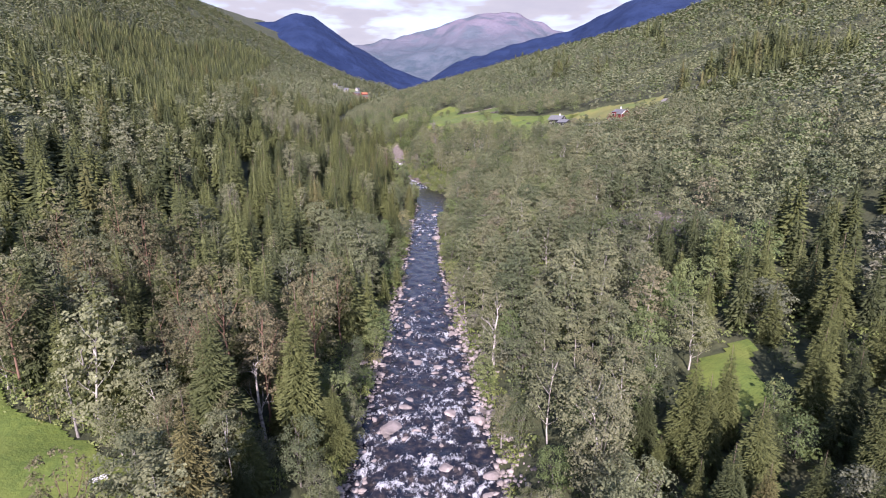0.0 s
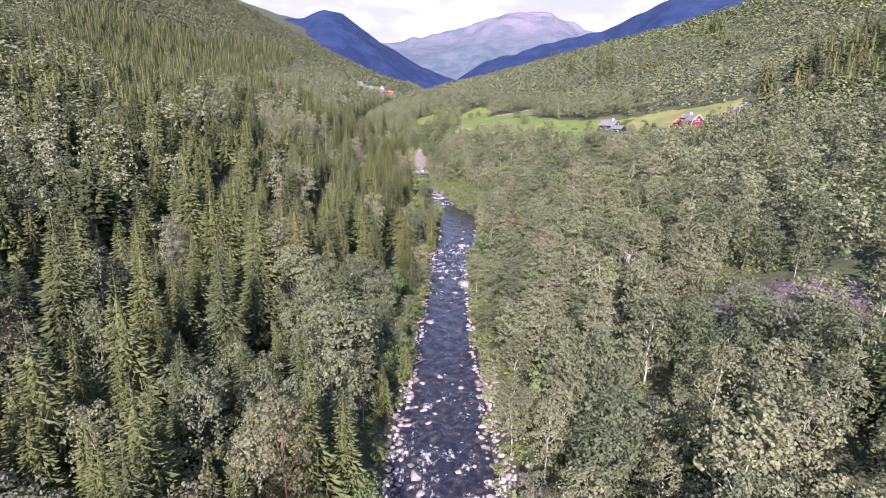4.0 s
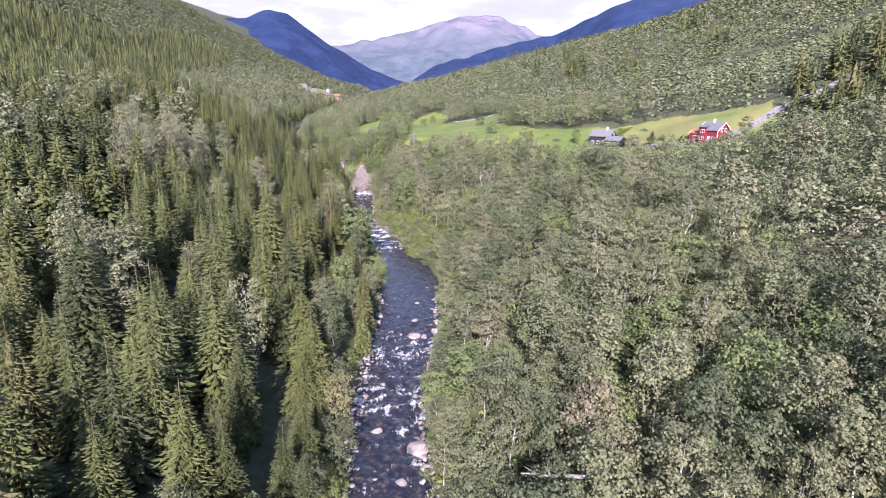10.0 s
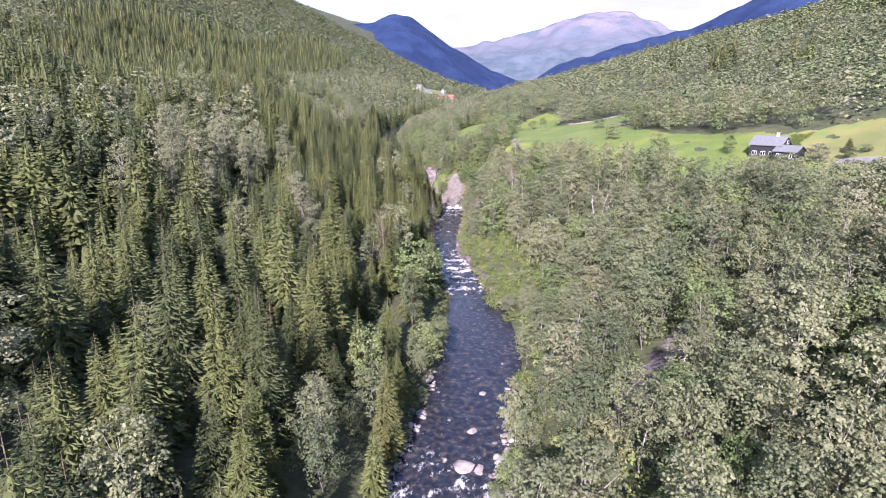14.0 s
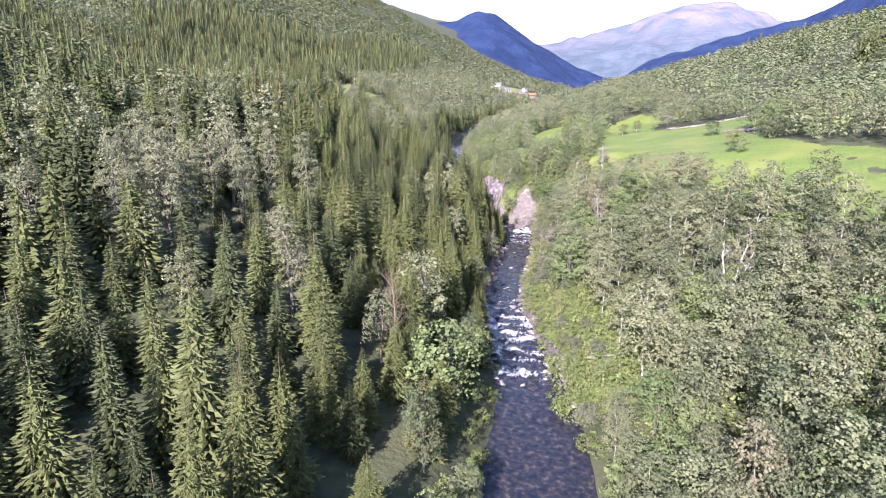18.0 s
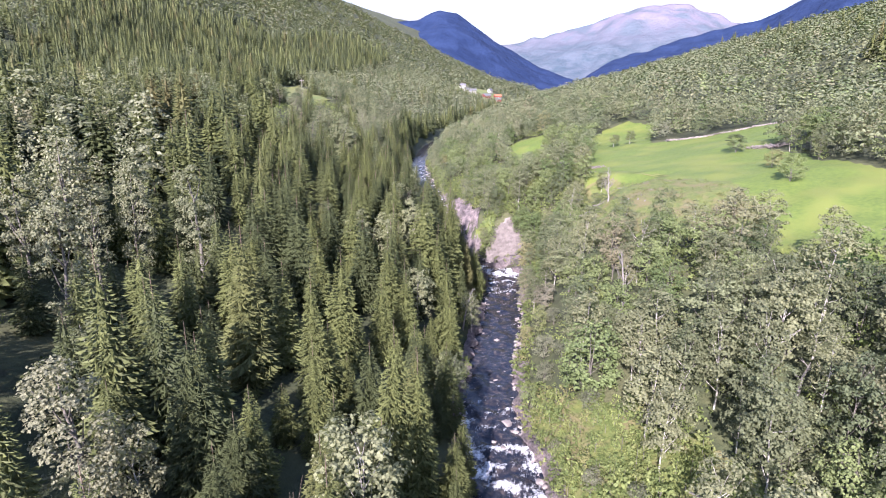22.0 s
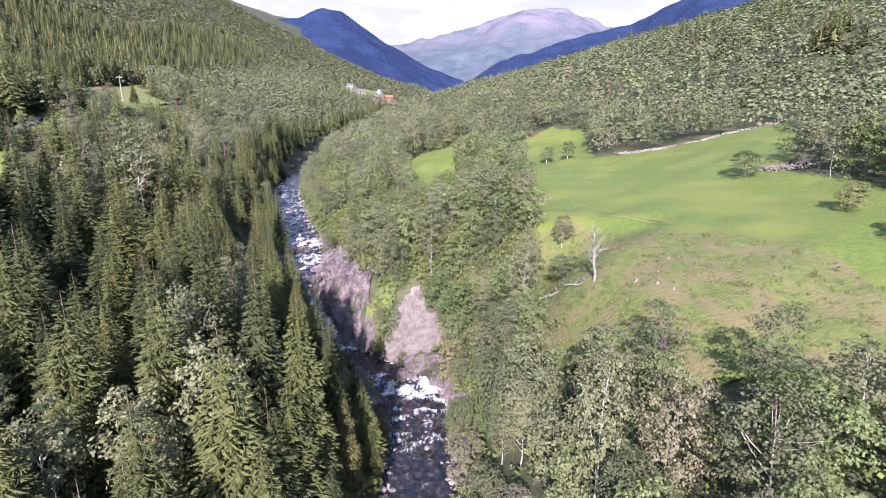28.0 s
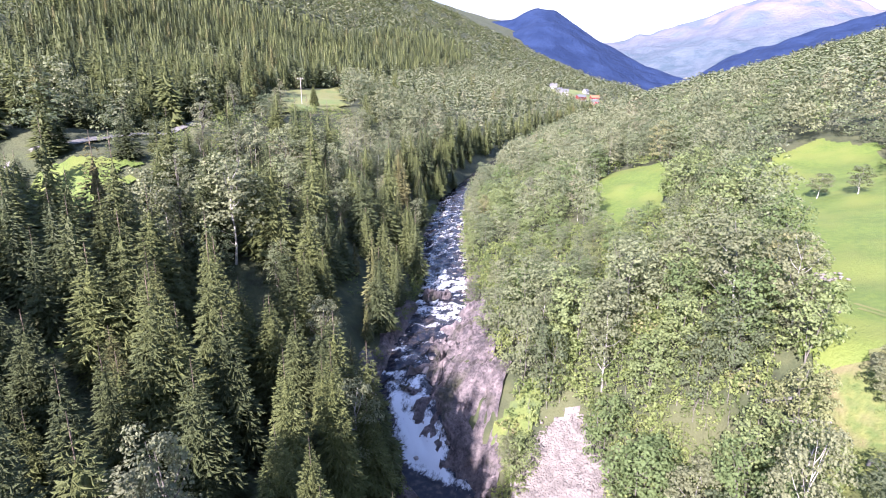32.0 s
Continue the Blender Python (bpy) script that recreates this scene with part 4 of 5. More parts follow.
for kind, (name, label, category, group, most) in TREE_WORDS.items():
    mine = np.nonzero(kinds == kind)[0]
    reach = np.hypot(d[mine], 60 - z[mine]) + np.clip(24 - p[mine, 1], 0, 90) * 2 + np.clip(p[mine, 1] - 400, 0, 200) * 0.6 - 16 * (p[mine, 1] < 75)
    reach_of[mine] = reach
    mine = mine[np.argsort(reach)][:most]
    rest[mine] = False
    chosen[kind] = mine


def grove(name, label, category, kind, stage, at, size, turn, tint, variants=4):
    """Many trees of one kind as one piece of woodland: crowns, and their stems under it."""
    crowns, stems, tints = [], [], []
    for k in range(variants):
        sel = np.arange(len(at)) % variants == k
        if not sel.any():
            continue
        wood, crown = KINDS[kind][stage](900 + k * 7)
        crowns.append(spread(crown, at[sel], size[sel], turn[sel]))
        tints.append(np.repeat(tint[sel], len(crown[0])))
        if stage < 3:
            stems.append(spread(wood, at[sel], size[sel], turn[sel]))
    if not crowns:
        return
    top = tagged(new(name, mesh_of(name, *joined(crowns), LEAF[kind, "tint"], False, tint=np.concatenate(tints))), label, category, kind="stuff")
    if stems:
        tagged(part("tree_stems", mesh_of("tree_stems", *joined(stems), BARK[kind], True), top), kind="stuff")


for kind, (name, label, category, group, most) in TREE_WORDS.items():
    protos = []
    for k in range(12):
        FINE["per"], FINE["leaf"] = (1.0, 1.0) if k < 6 else (1.7, 0.76)
        wood, crown = KINDS[kind][1](100 + 13 * k)
        protos.append((mesh_of("trunk", *wood, BARK[kind], True), mesh_of("crown", *crown, LEAF[kind, "object"], False)))
    for c, m in enumerate(chosen[kind]):
        top = thing(name, label, category, group, Matrix.Translation((*p[m], z[m])) @ Matrix.Rotation(turn[m], 4, "Z") @ Matrix.Diagonal((size[m, 0], size[m, 0], size[m, 1], 1)))
        trunk, crown = protos[c % 6 + (6 if reach_of[m] < 46 else 0)]
        part("trunk", trunk, top)
        part("crown", crown, top)
    FINE["per"], FINE["leaf"] = 1.0, 1.0
    sel = np.nonzero(rest & (kinds == kind))[0]
    if len(sel):
        grove(kind + "_wood", f"dense {category} wood on the valley floor", "wood", kind, 2, np.concatenate([p[sel], z[sel, None]], 1), size[sel], turn[sel], tint[sel])

for places, seed, stage, word, where, grown in ((q, 82, 3, "_slope_wood", "on the lower valley sides", (1.05, 1)), (f, 84, 4, "_side_wood", "on the valley sides", (1.12, 0.92)),
                                                 (g, 83, 5, "_hill_wood", "covering the far hillsides", (1.2, 0.95))):
    kinds2, size2, turn2, z2, tint2 = stand(places, seed)
    for kind in np.unique(kinds2):
        sel = np.nonzero(kinds2 == kind)[0]
        grove(kind + word, f"{TREE_WORDS[kind][2]} wood {where}", "wood", kind, stage, np.concatenate([places[sel], z2[sel, None]], 1), size2[sel] * grown * np.stack([np.interp(places[sel, 1], [780, 820, 1290, 1310], [1.0, 1.35, 1.35, 1.9]) if word == "_hill_wood" else np.ones(len(sel)), np.ones(len(sel))], 1), turn2[sel], tint2[sel])

# ---- stones, cliffs and the gorge ----
def stone(seed, flat=0.7, cuts=2):
    """A rounded, faceted boulder about 1 m in half width, its base at 0."""
    bm = bmesh.new()
    bmesh.ops.create_icosphere(bm, subdivisions=cuts, radius=1)
    r = random.Random(seed)
    sx, sy = r.uniform(0.8, 1.25), r.uniform(0.75, 1.15)
    planes = [(Vector((r.gauss(0, 1), r.gauss(0, 1), r.gauss(0.3, 1))).normalized(), r.uniform(0.5, 0.82)) for _ in range(9)]
    for v in bm.verts:
        c = v.co.copy()
        c *= 1 + 0.16 * noise.noise(c * 1.3 + Vector((seed, 0, 0)))
        for nrm, at in planes:
            over = c.dot(nrm) - at
            if over > 0:
                c -= nrm * over * 0.95
        v.co = Vector((c.x * sx, c.y * sy, c.z * flat + flat * 0.45))
    bm.verts.ensure_lookup_table()
    vs = np.array([v.co[:] for v in bm.verts])
    fs = np.array([[v.index for v in f.verts] for f in bm.faces])
    bm.free()
    return vs, fs


STONES = [stone(k, 0.55 + 0.05 * (k % 4)) for k in range(8)]
PEBBLES = [stone(20 + k, 0.6, 1) for k in range(5)]
boulder_meshes = [mesh_of("boulder", *s, ROCK, False) for s in STONES]
rr = np.random.default_rng(55)


def boulder(x, y, size, k, lift=-0.15):
    z = min(float(ground(x, y)) + 0.25, float(river_z(y))) if abs(float(side_of(x, y))) < float(river_half(y)) else float(ground(x, y))
    ob = new("boulder", boulder_meshes[k % 8])
    ob.matrix_world = Matrix.Translation((x, y, z + lift * size)) @ Matrix.Rotation(k * 1.7, 4, "Z") @ Matrix.Diagonal((size, size, size, 1))
    return tagged(ob, "pale rounded boulder in the river" if size < 1.1 else "large pale flat-topped boulder in the rapids", "boulder", "river boulders")


# a few that stand out, then the rest by chance: most by the banks and in the rapids
for k, (x, y, size) in enumerate([(-8.1, 74, 1.9), (-6, 80, 1.3), (-5.5, 82, 1.0), (-4.2, 73, 1.1), (6.5, 63, 1.5), (5.6, 76, 1.5), (0.5, 65, 1.2), (-1, 93, 1.3), (-5, 95, 1.4), (3.5, 86, 1.2),
                                  (-3.5, 225.5, 1.5), (-3.6, 233, 1.2), (-6.2, 221, 0.9), (-6, 218, 0.9), (-2.5, 188, 1.6), (-8.5, 192, 1.2), (2.2, 226, 1.6), (1.8, 219, 2.2), (-4.8, 181, 1.0)]):
    boulder(x, y, size, k)
for k in range(280):
    y = rr.choice([rr.uniform(45, 130), rr.uniform(130, 260), rr.uniform(300, 400), rr.uniform(425, 500)], p=[0.60, 0.21, 0.13, 0.06])
    edge = rr.uniform() < 0.55
    s = (rr.choice([-1, 1], p=[0.35, 0.65]) * rr.normal(0.85, 0.24) if edge else rr.uniform(-0.85, 0.85)) * float(river_half(y))
    boulder(float(river_x(y)) + s * float(slant(y)), y, float(np.clip(rr.lognormal(-0.55, 0.38), 0.28, 1.35)), k + 40)


def rubble(name, label, x, y, z, size, meshes, material):
    """Loose stones too many to count, as one piece."""
    pieces = []
    for k, s in enumerate(meshes):
        sel = np.arange(len(x)) % len(meshes) == k
        pieces.append(spread(s, np.stack([x[sel], y[sel], z[sel]], 1), np.stack([size[sel], size[sel]], 1), rr.uniform(0, 6.28, sel.sum())))
    return tagged(new(name, mesh_of(name, *joined(pieces), material, True)), label, "stones", kind="stuff")


n = 8200
y = np.concatenate([rr.uniform(20, 140, 3000), rr.uniform(130, 250, 2600), rr.uniform(285, 420, 1900), rr.uniform(425, 540, 700)])
s = np.where(rr.uniform(size=n) < 0.72, rr.choice([-1, 1], n, p=[0.42, 0.58]) * rr.normal(0.98, 0.14, n), rr.uniform(-1, 1, n)) * river_half(y)
s = s + np.where((y < 140) & (s > 0.8 * river_half(y)), rr.uniform(0, 2.2, n), 0)
x = river_x(y) + s * slant(y)
z = np.where(np.abs(s) < river_half(y), np.minimum(ground(x, y) + 0.3, river_z(y) - 0.05), ground(x, y) - 0.05)
rubble("river_stones", "pale cobbles and small stones along the river bed", x, y, z, np.clip(rr.lognormal(-1.3, 0.42, n) * np.where(y < 140, 1.3, 1), 0.12, 0.75), PEBBLES, ROCK)


def rock_wall(name, side, y0, y1, height, label, seed, out=0.0, deep=3.0):
    """A broken rock wall that rises from the water along one bank."""
    ys, vs = np.arange(y0, y1, 0.7), np.linspace(0, 1, 16)
    Yw, V = np.meshgrid(ys, vs, indexing="ij")
    end = np.clip(np.minimum(Yw - y0, y1 - Yw) / 4, 0.05, 1)
    hgt = height * end * (0.8 + 0.3 * waves(Yw, Yw * 0.3, 9, seed))
    block = np.round(waves(Yw, V * hgt * 1.6, 4.2, seed + 1) * 1.7) / 1.7 * 0.75 + waves(Yw, V * hgt * 2, 1.7, seed + 2) * 0.3
    up = np.clip(V / 0.72, 0, 1)
    s = river_half(Yw) - 0.6 + out + up ** 1.4 * deep * 0.6 + np.clip((V - 0.72) / 0.28, 0, 1) * deep * 1.6 + block * np.sin(np.pi * np.clip(V, 0.04, 0.96)) ** 0.5
    Xw = river_x(Yw) + side * s * slant(Yw)
    Zw = river_z(Yw) - 0.9 + up * (hgt + 0.9) + np.abs(block) * 0.25 - np.clip((V - 0.9) * 10, 0, 1) * 1.6
    m = len(vs)
    i, j = np.meshgrid(np.arange(len(ys) - 1), np.arange(m - 1), indexing="ij")
    q = np.stack([i * m + j, (i + 1) * m + j, (i + 1) * m + j + 1, i * m + j + 1], 2).reshape(-1, 4)
    return tagged(new(name, mesh_of(name, np.stack([Xw, Yw, Zw], 2).reshape(-1, 3), q, CLIFF, False)), label, "rock face", kind="structure")


rock_wall("rock_wall_1", 1, 376, 409, 4.4, "pinkish grey rock wall of the gorge", 301)
rock_wall("rock_wall_2", -1, 380, 418, 3.6, "dark rock wall of the gorge below the spruces", 311)
rock_wall("rock_wall_3", 1, 411, 424, 3.6, "steep wet rock beside the waterfall", 321, deep=2)
rock_wall("rock_wall_4", -1, 419, 452, 3.2, "dark rock bank above the waterfall", 331)
rock_wall("rock_wall_5", 1, 448, 470, 2.2, "low pink rock bank above the waterfall", 341)
rock_wall("rock_wall_6", 1, 292, 345, 1.6, "low rocky bank of the river", 351, deep=1.5)
rock_wall("rock_wall_7", -1, 308, 372, 1.4, "low rocky bank under the spruces", 361, deep=1.2)


def slab(name, x, y, z, wide, long, high, turn, label, seed):
    """A bare hump of bedrock with cracks and ledges."""
    n, m = 84, 50
    u, v = np.meshgrid(np.linspace(-1, 1, n), np.linspace(-1, 1, m), indexing="ij")
    rad = (np.abs(u) ** 3 + np.abs(v) ** 3) ** (1 / 3)
    prof = np.clip((1.02 - rad) / 0.35, 0, 1)
    prof = prof * prof * (3 - 2 * prof)
    a, b = u * long, v * wide
    rough = (np.round(waves(a, b, 5, seed) * 2.4) / 2.4 * 1.1 + np.round(waves(a, b, 2.2, seed + 1) * 2) / 2 * 0.8 + np.round(waves(a, b, 1.1, seed + 2) * 2) / 2 * 0.55) * min(1, long / 6)
    c, s = math.cos(turn), math.sin(turn)
    px, py = x + a * c - b * s + rough * 0.2, y + a * s + b * c
    pz = z - 2.5 + prof * (high + 2.5) + rough * np.clip(prof * 1.4, 0, 1)
    i, j = np.meshgrid(np.arange(n - 1), np.arange(m - 1), indexing="ij")
    q = np.stack([i * m + j, (i + 1) * m + j, (i + 1) * m + j + 1, i * m + j + 1], 2).reshape(-1, 4)
    return tagged(new(name, mesh_of(name, np.stack([px, py, pz], 2).reshape(-1, 3), q, CLIFF, False)), label, "bedrock", kind="structure")


patch("bedrock", BARE_ROCK, CLIFF, "bare purplish bedrock round the waterfall", "bedrock", 0.25, 0.45, 0.75)
slab("rock_slab_1", -56.5, 433, 9.5, 5.2, 14, 6.3, 1.9, "bare purplish bedrock hump beside the waterfall", 401)
slab("rock_slab_2", -46, 420, 8, 4, 7, 3.2, 2.3, "bare dark bedrock above the plunge pool", 411)
slab("rock_slab_3", -72, 456, 14.5, 2.6, 4, 2.4, 0.4, "pinkish rock in the river above the waterfall", 421)
slab("rock_slab_5", -35, 403, 6.2, 1.6, 2.8, 2.2, 0.6, "low rock ledge in the white water", 441)
patch("scree_bed", SCREE_SLOPE, SCREE, "pale pinkish scree slope above the gorge", "scree", 0.2, 0.6)
p0 = np.array(SCREE_SLOPE).min(0)
p1 = np.array(SCREE_SLOPE).max(0)
x, y = rr.uniform(p0[0] - 1, p1[0] + 1, 9000), rr.uniform(p0[1] - 1, p1[1] + 1, 9000)
sel = inside(SCREE_SLOPE, x + rr.normal(0, 0.6, 9000), y + rr.normal(0, 0.6, 9000))
x, y = x[sel], y[sel]
rubble("scree_stones", "loose pale angular stones of the scree", x, y, ground(x, y) + 0.3, np.clip(rr.lognormal(-2.0, 0.4, len(x)), 0.07, 0.4), PEBBLES, SCREE)
# the dark stony hollows on the right bank
for poly, word in ((GULLY, "dark stony side gully with a trickle of water"), (ROCK_PATCH, "dark bare rock in a gap of the wood")):
    patch("gully" if poly is GULLY else "rock_patch", poly, CLIFF, word, "bare rock", 0.15, 1.5)
    a, b = np.array(poly).min(0), np.array(poly).max(0)
    x, y = rr.uniform(a[0], b[0], 500), rr.uniform(a[1], b[1], 500)
    sel = inside(poly, x, y)
    x, y = x[sel], y[sel]
    rubble("gully_stones", "dark broken stones in the hollow", x, y, ground(x, y), np.clip(rr.lognormal(-1.1, 0.4, len(x)), 0.15, 0.8), PEBBLES, CLIFF)
# the stone wall along the meadow and the heap of stones beside it
line = np.array([(17, 475.8), (26, 473.5), (40, 471.5), (54, 477), (68, 485)], float)
t = rr.uniform(0, len(line) - 1.001, 900)
k = t.astype(int)
w = line[k] + (line[k + 1] - line[k]) * (t - k)[:, None] + rr.normal(0, 0.28, (900, 2))
rubble("stone_wall", "low old field wall of grey stones", w[:, 0], w[:, 1], ground(*w.T) + rr.uniform(0.1, 0.7, 900), rr.uniform(0.16, 0.36, 900), PEBBLES, ROCK)
w = np.array([38.0, 424.5]) + rr.normal(0, 1, (420, 2)) * (2.6, 0.9)
for hx, hy, hs in ((-10.2, 434, 1.6), (-14, 422, 1.3)):
    w2 = np.array([hx, hy]) + rr.normal(0, 1, (200, 2)) * (hs, 0.7)
    rubble("stone_heap", "heap of pale stones at the meadow's corner", w2[:, 0], w2[:, 1], ground(*w2.T) + rr.uniform(0.2, 0.7, 200), rr.uniform(0.14, 0.36, 200), PEBBLES, SCREE)
rubble("stone_heap", "heap of cleared grey field stones", w[:, 0], w[:, 1], ground(*w.T) + rr.uniform(0.2, 0.9, 420), rr.uniform(0.14, 0.34, 420), PEBBLES, SCREE)

# ---- houses ----
def painted(name, colour, worn, rough=0.7):
    return surface(name, colour, worn, 1.5, rough, 14, 0.01)


RED = painted("red_boards", (0.15, 0.014, 0.020), (0.20, 0.022, 0.026))
BLACK = painted("dark_boards", (0.010, 0.010, 0.014), (0.022, 0.021, 0.027))
WHITE = painted("white_paint", (0.55, 0.55, 0.53), (0.65, 0.65, 0.63), 0.5)
SLATE = painted("grey_slate", (0.10, 0.10, 0.112), (0.15, 0.15, 0.162), 0.6)
PALE_ROOF = painted("pale_metal_roof", (0.11, 0.115, 0.122), (0.155, 0.16, 0.168), 0.6)
CREAM = painted("weathered_pale_boards", (0.26, 0.255, 0.24), (0.34, 0.33, 0.31))
TILE = painted("orange_tile", (0.26, 0.10, 0.05), (0.32, 0.13, 0.07), 0.7)
STONE_BASE = painted("grey_plinth", (0.16, 0.155, 0.15), (0.23, 0.225, 0.215), 0.9)
GLASS, gt, gp = nodes_of("window_glass")
gp.inputs["Base Color"].default_value, gp.inputs["Roughness"].default_value = (0.02, 0.024, 0.03, 1), 0.06


def box(x0, x1, y0, y1, z0, z1):
    v = np.array([(x, y, z) for z in (z0, z1) for y in (y0, y1) for x in (x0, x1)], float)
    return v, np.array([(0, 2, 3, 1), (4, 5, 7, 6), (0, 1, 5, 4), (2, 6, 7, 3), (0, 4, 6, 2), (1, 3, 7, 5)])


def gabled(x0, x1, y0, y1, z0, eaves, ridge):
    """A wall body with gables at its two ends, the ridge along x."""
    m = (y0 + y1) / 2
    v = np.array([(x0, y0, z0), (x1, y0, z0), (x1, y1, z0), (x0, y1, z0), (x0, y0, eaves), (x1, y0, eaves), (x1, y1, eaves), (x0, y1, eaves), (x0, m, ridge), (x1, m, ridge)], float)
    return v, [(0, 1, 5, 4), (2, 3, 7, 6), (4, 5, 9, 8), (6, 7, 8, 9), (1, 2, 6, 5), (3, 0, 4, 7), (5, 6, 9, 9), (7, 4, 8, 8)]


def gable_mesh(name, dims, material):
    v, f = gabled(*dims)
    me = bpy.data.meshes.new(name)
    me.from_pydata([tuple(c) for c in v], [], [tuple(dict.fromkeys(q)) for q in f])
    me.materials.append(material)
    return me


def roof_half(x0, x1, y_eave, z_eave, y_ridge, z_ridge, thick=0.18):
    v = np.array([(x0, y_eave, z_eave), (x1, y_eave, z_eave), (x1, y_ridge, z_ridge), (x0, y_ridge, z_ridge)])
    v = np.concatenate([v, v + (0, 0, thick)])
    return v, np.array([(0, 1, 2, 3), (4, 7, 6, 5), (0, 4, 5, 1), (1, 5, 6, 2), (2, 6, 7, 3), (3, 7, 4, 0)])


def window(parent, x, y, z, w, h, axis, out):
    """A white-framed window on a wall; axis: the way the wall runs."""
    if axis == "x":
        fr, pn = box(x - w / 2, x + w / 2, y, y + 0.1 * out, z, z + h), [box(x - w / 2 + 0.1 + i * w / 2, x - 0.05 + i * w / 2 - 0.02 * i, y + 0.1 * out, y + 0.13 * out, z + 0.12, z + h - 0.12) for i in (0, 1)]
    else:
        fr, pn = box(x, x + 0.1 * out, y - w / 2, y + w / 2, z, z + h), [box(x + 0.1 * out, x + 0.13 * out, y - w / 2 + 0.1 + i * w / 2, y - 0.05 + i * w / 2 - 0.02 * i, z + 0.12, z + h - 0.12) for i in (0, 1)]
    wd = part("window", mesh_of("window", *fr, WHITE), parent, "white-framed two-pane window")
    for b in pn:
        part("pane", mesh_of("pane", *b, GLASS), wd)


def volume(top, name, dims, wall, roof, trim=None, over=0.45):
    """One gabled volume of a house: wall, plinth, two roof slopes, barge boards."""
    x0, x1, y0, y1, z0, eaves, ridge = dims
    part("wall", gable_mesh("wall", dims, wall), top)
    part("plinth", mesh_of("plinth", *box(x0 - 0.05, x1 + 0.05, y0 - 0.05, y1 + 0.05, z0 - 1.6, z0 + 0.15), STONE_BASE), top, "grey stone plinth")
    m = (y0 + y1) / 2
    drop = (ridge - eaves) / (m - y0) * over
    for ye, sgn in ((y0 - over, 1), (y1 + over, -1)):
        rf = part("roof", mesh_of("roof", *roof_half(x0 - over, x1 + over, ye, eaves - drop, m, ridge), roof), top)
        if trim:
            for xe in (x0 - over - 0.06, x1 + over - 0.02):
                part("barge_board", mesh_of("barge_board", *roof_half(xe, xe + 0.09, ye, eaves - drop - 0.12, m, ridge - 0.12, 0.34), trim), rf, "white barge board")


def chimney(top, x, y, z, material, height=1.3):
    part("chimney", mesh_of("chimney", *joined([box(x - 0.3, x + 0.3, y - 0.3, y + 0.3, z - 0.9, z + height - 0.15), box(x - 0.36, x + 0.36, y - 0.36, y + 0.36, z + height - 0.15, z + height)]), material), top, "pale rendered chimney")


def place_of(x, y, turn, lift=0.0):
    return Matrix.Translation((x, y, float(ground(x, y)) + lift)) @ Matrix.Rotation(turn, 4, "Z")


# red farm house: x along its length towards the sunny gable
house = thing("farm_house", "red boarded farm house with white trim and grey roof", "house", "", place_of(97.7, 309.2, math.atan2(-0.87, 0.5), -0.2) @ Matrix.Scale(0.95, 4))
volume(house, "main", (-2.6, 4.6, -3.6, 3.6, 0, 4.6, 7.1), RED, SLATE, WHITE)
volume(house, "annex", (-6.6, -2.6, -3.0, 2.6, 0, 3.2, 4.6), RED, TILE, WHITE, 0.3)
dorm = part("dormer", mesh_of("dormer", *box(-2.2, 0.4, -4.2, -3.4, 0, 5.6), RED), house, "two-storey red bay")
part("dormer_roof", mesh_of("dormer_roof", *roof_half(-2.5, 0.7, -4.7, 5.45, -0.4, 6.6), SLATE), dorm)
for x, z in ((-0.9, 3.5), (-0.9, 0.9)):
    window(house, x, -4.2, z, 1.5, 1.2, "x", -1)
for x, z in ((2.6, 0.9), (-4.6, 1.0)):
    window(house, x, -3.6 if x > -3 else -3.0, z, 1.6, 1.3, "x", -1)
for y, z in ((-1.1, 3.9), (1.1, 3.9), (-1.3, 1.0)):
    window(house, 4.6, y, z, 1.25, 1.35, "y", 1)
part("corner_board", mesh_of("corner_board", *box(4.5, 4.66, -3.68, -3.5, 0, 4.5), WHITE), house, "white corner board")
part("corner_board", mesh_of("corner_board", *box(4.5, 4.66, 3.5, 3.68, 0, 4.5), WHITE), house, "white corner board")
door = part("door", mesh_of("door", *box(0.9, 1.8, -3.68, -3.55, 0.35, 2.35), WHITE), house, "white front door")
part("door_handle", mesh_of("door_handle", *box(1.6, 1.72, -3.76, -3.68, 1.3, 1.38), SLATE), door)
chimney(house, 0.6, 0.0, 7.1, WHITE)

# dark house with a pale roof and a lower wing
dark = thing("dark_house", "black-stained wooden house with pale grey roof", "house", "", place_of(69.4, 336.8, -0.75, -0.3))
volume(dark, "main", (-4.6, 3.6, -3.2, 3.2, 0, 4.0, 6.2), BLACK, PALE_ROOF)
volume(dark, "wing", (3.0, 8.6, -5.4, 0.4, 0, 2.6, 4.0), BLACK, PALE_ROOF)
for x, z in ((-3.2, 0.9), (-0.9, 0.9), (1.4, 0.9)):
    window(dark, x, -3.2, z, 1.3, 1.2, "x", -1)
for x in (4.2, 7.0):
    window(dark, x, -5.4, 0.8, 1.2, 1.1, "x", -1)
window(dark, 3.6, 1.2, 4.2, 1.2, 1.0, "y", 1)
window(dark, -4.6, 0, 1.0, 1.2, 1.2, "y", -1)
chimney(dark, 1.2, 0.0, 6.2, WHITE, 1.1)
part("porch_post", mesh_of("porch_post", *box(3.2, 3.36, -5.3, -5.14, 0, 2.5), WHITE), dark, "white porch post")

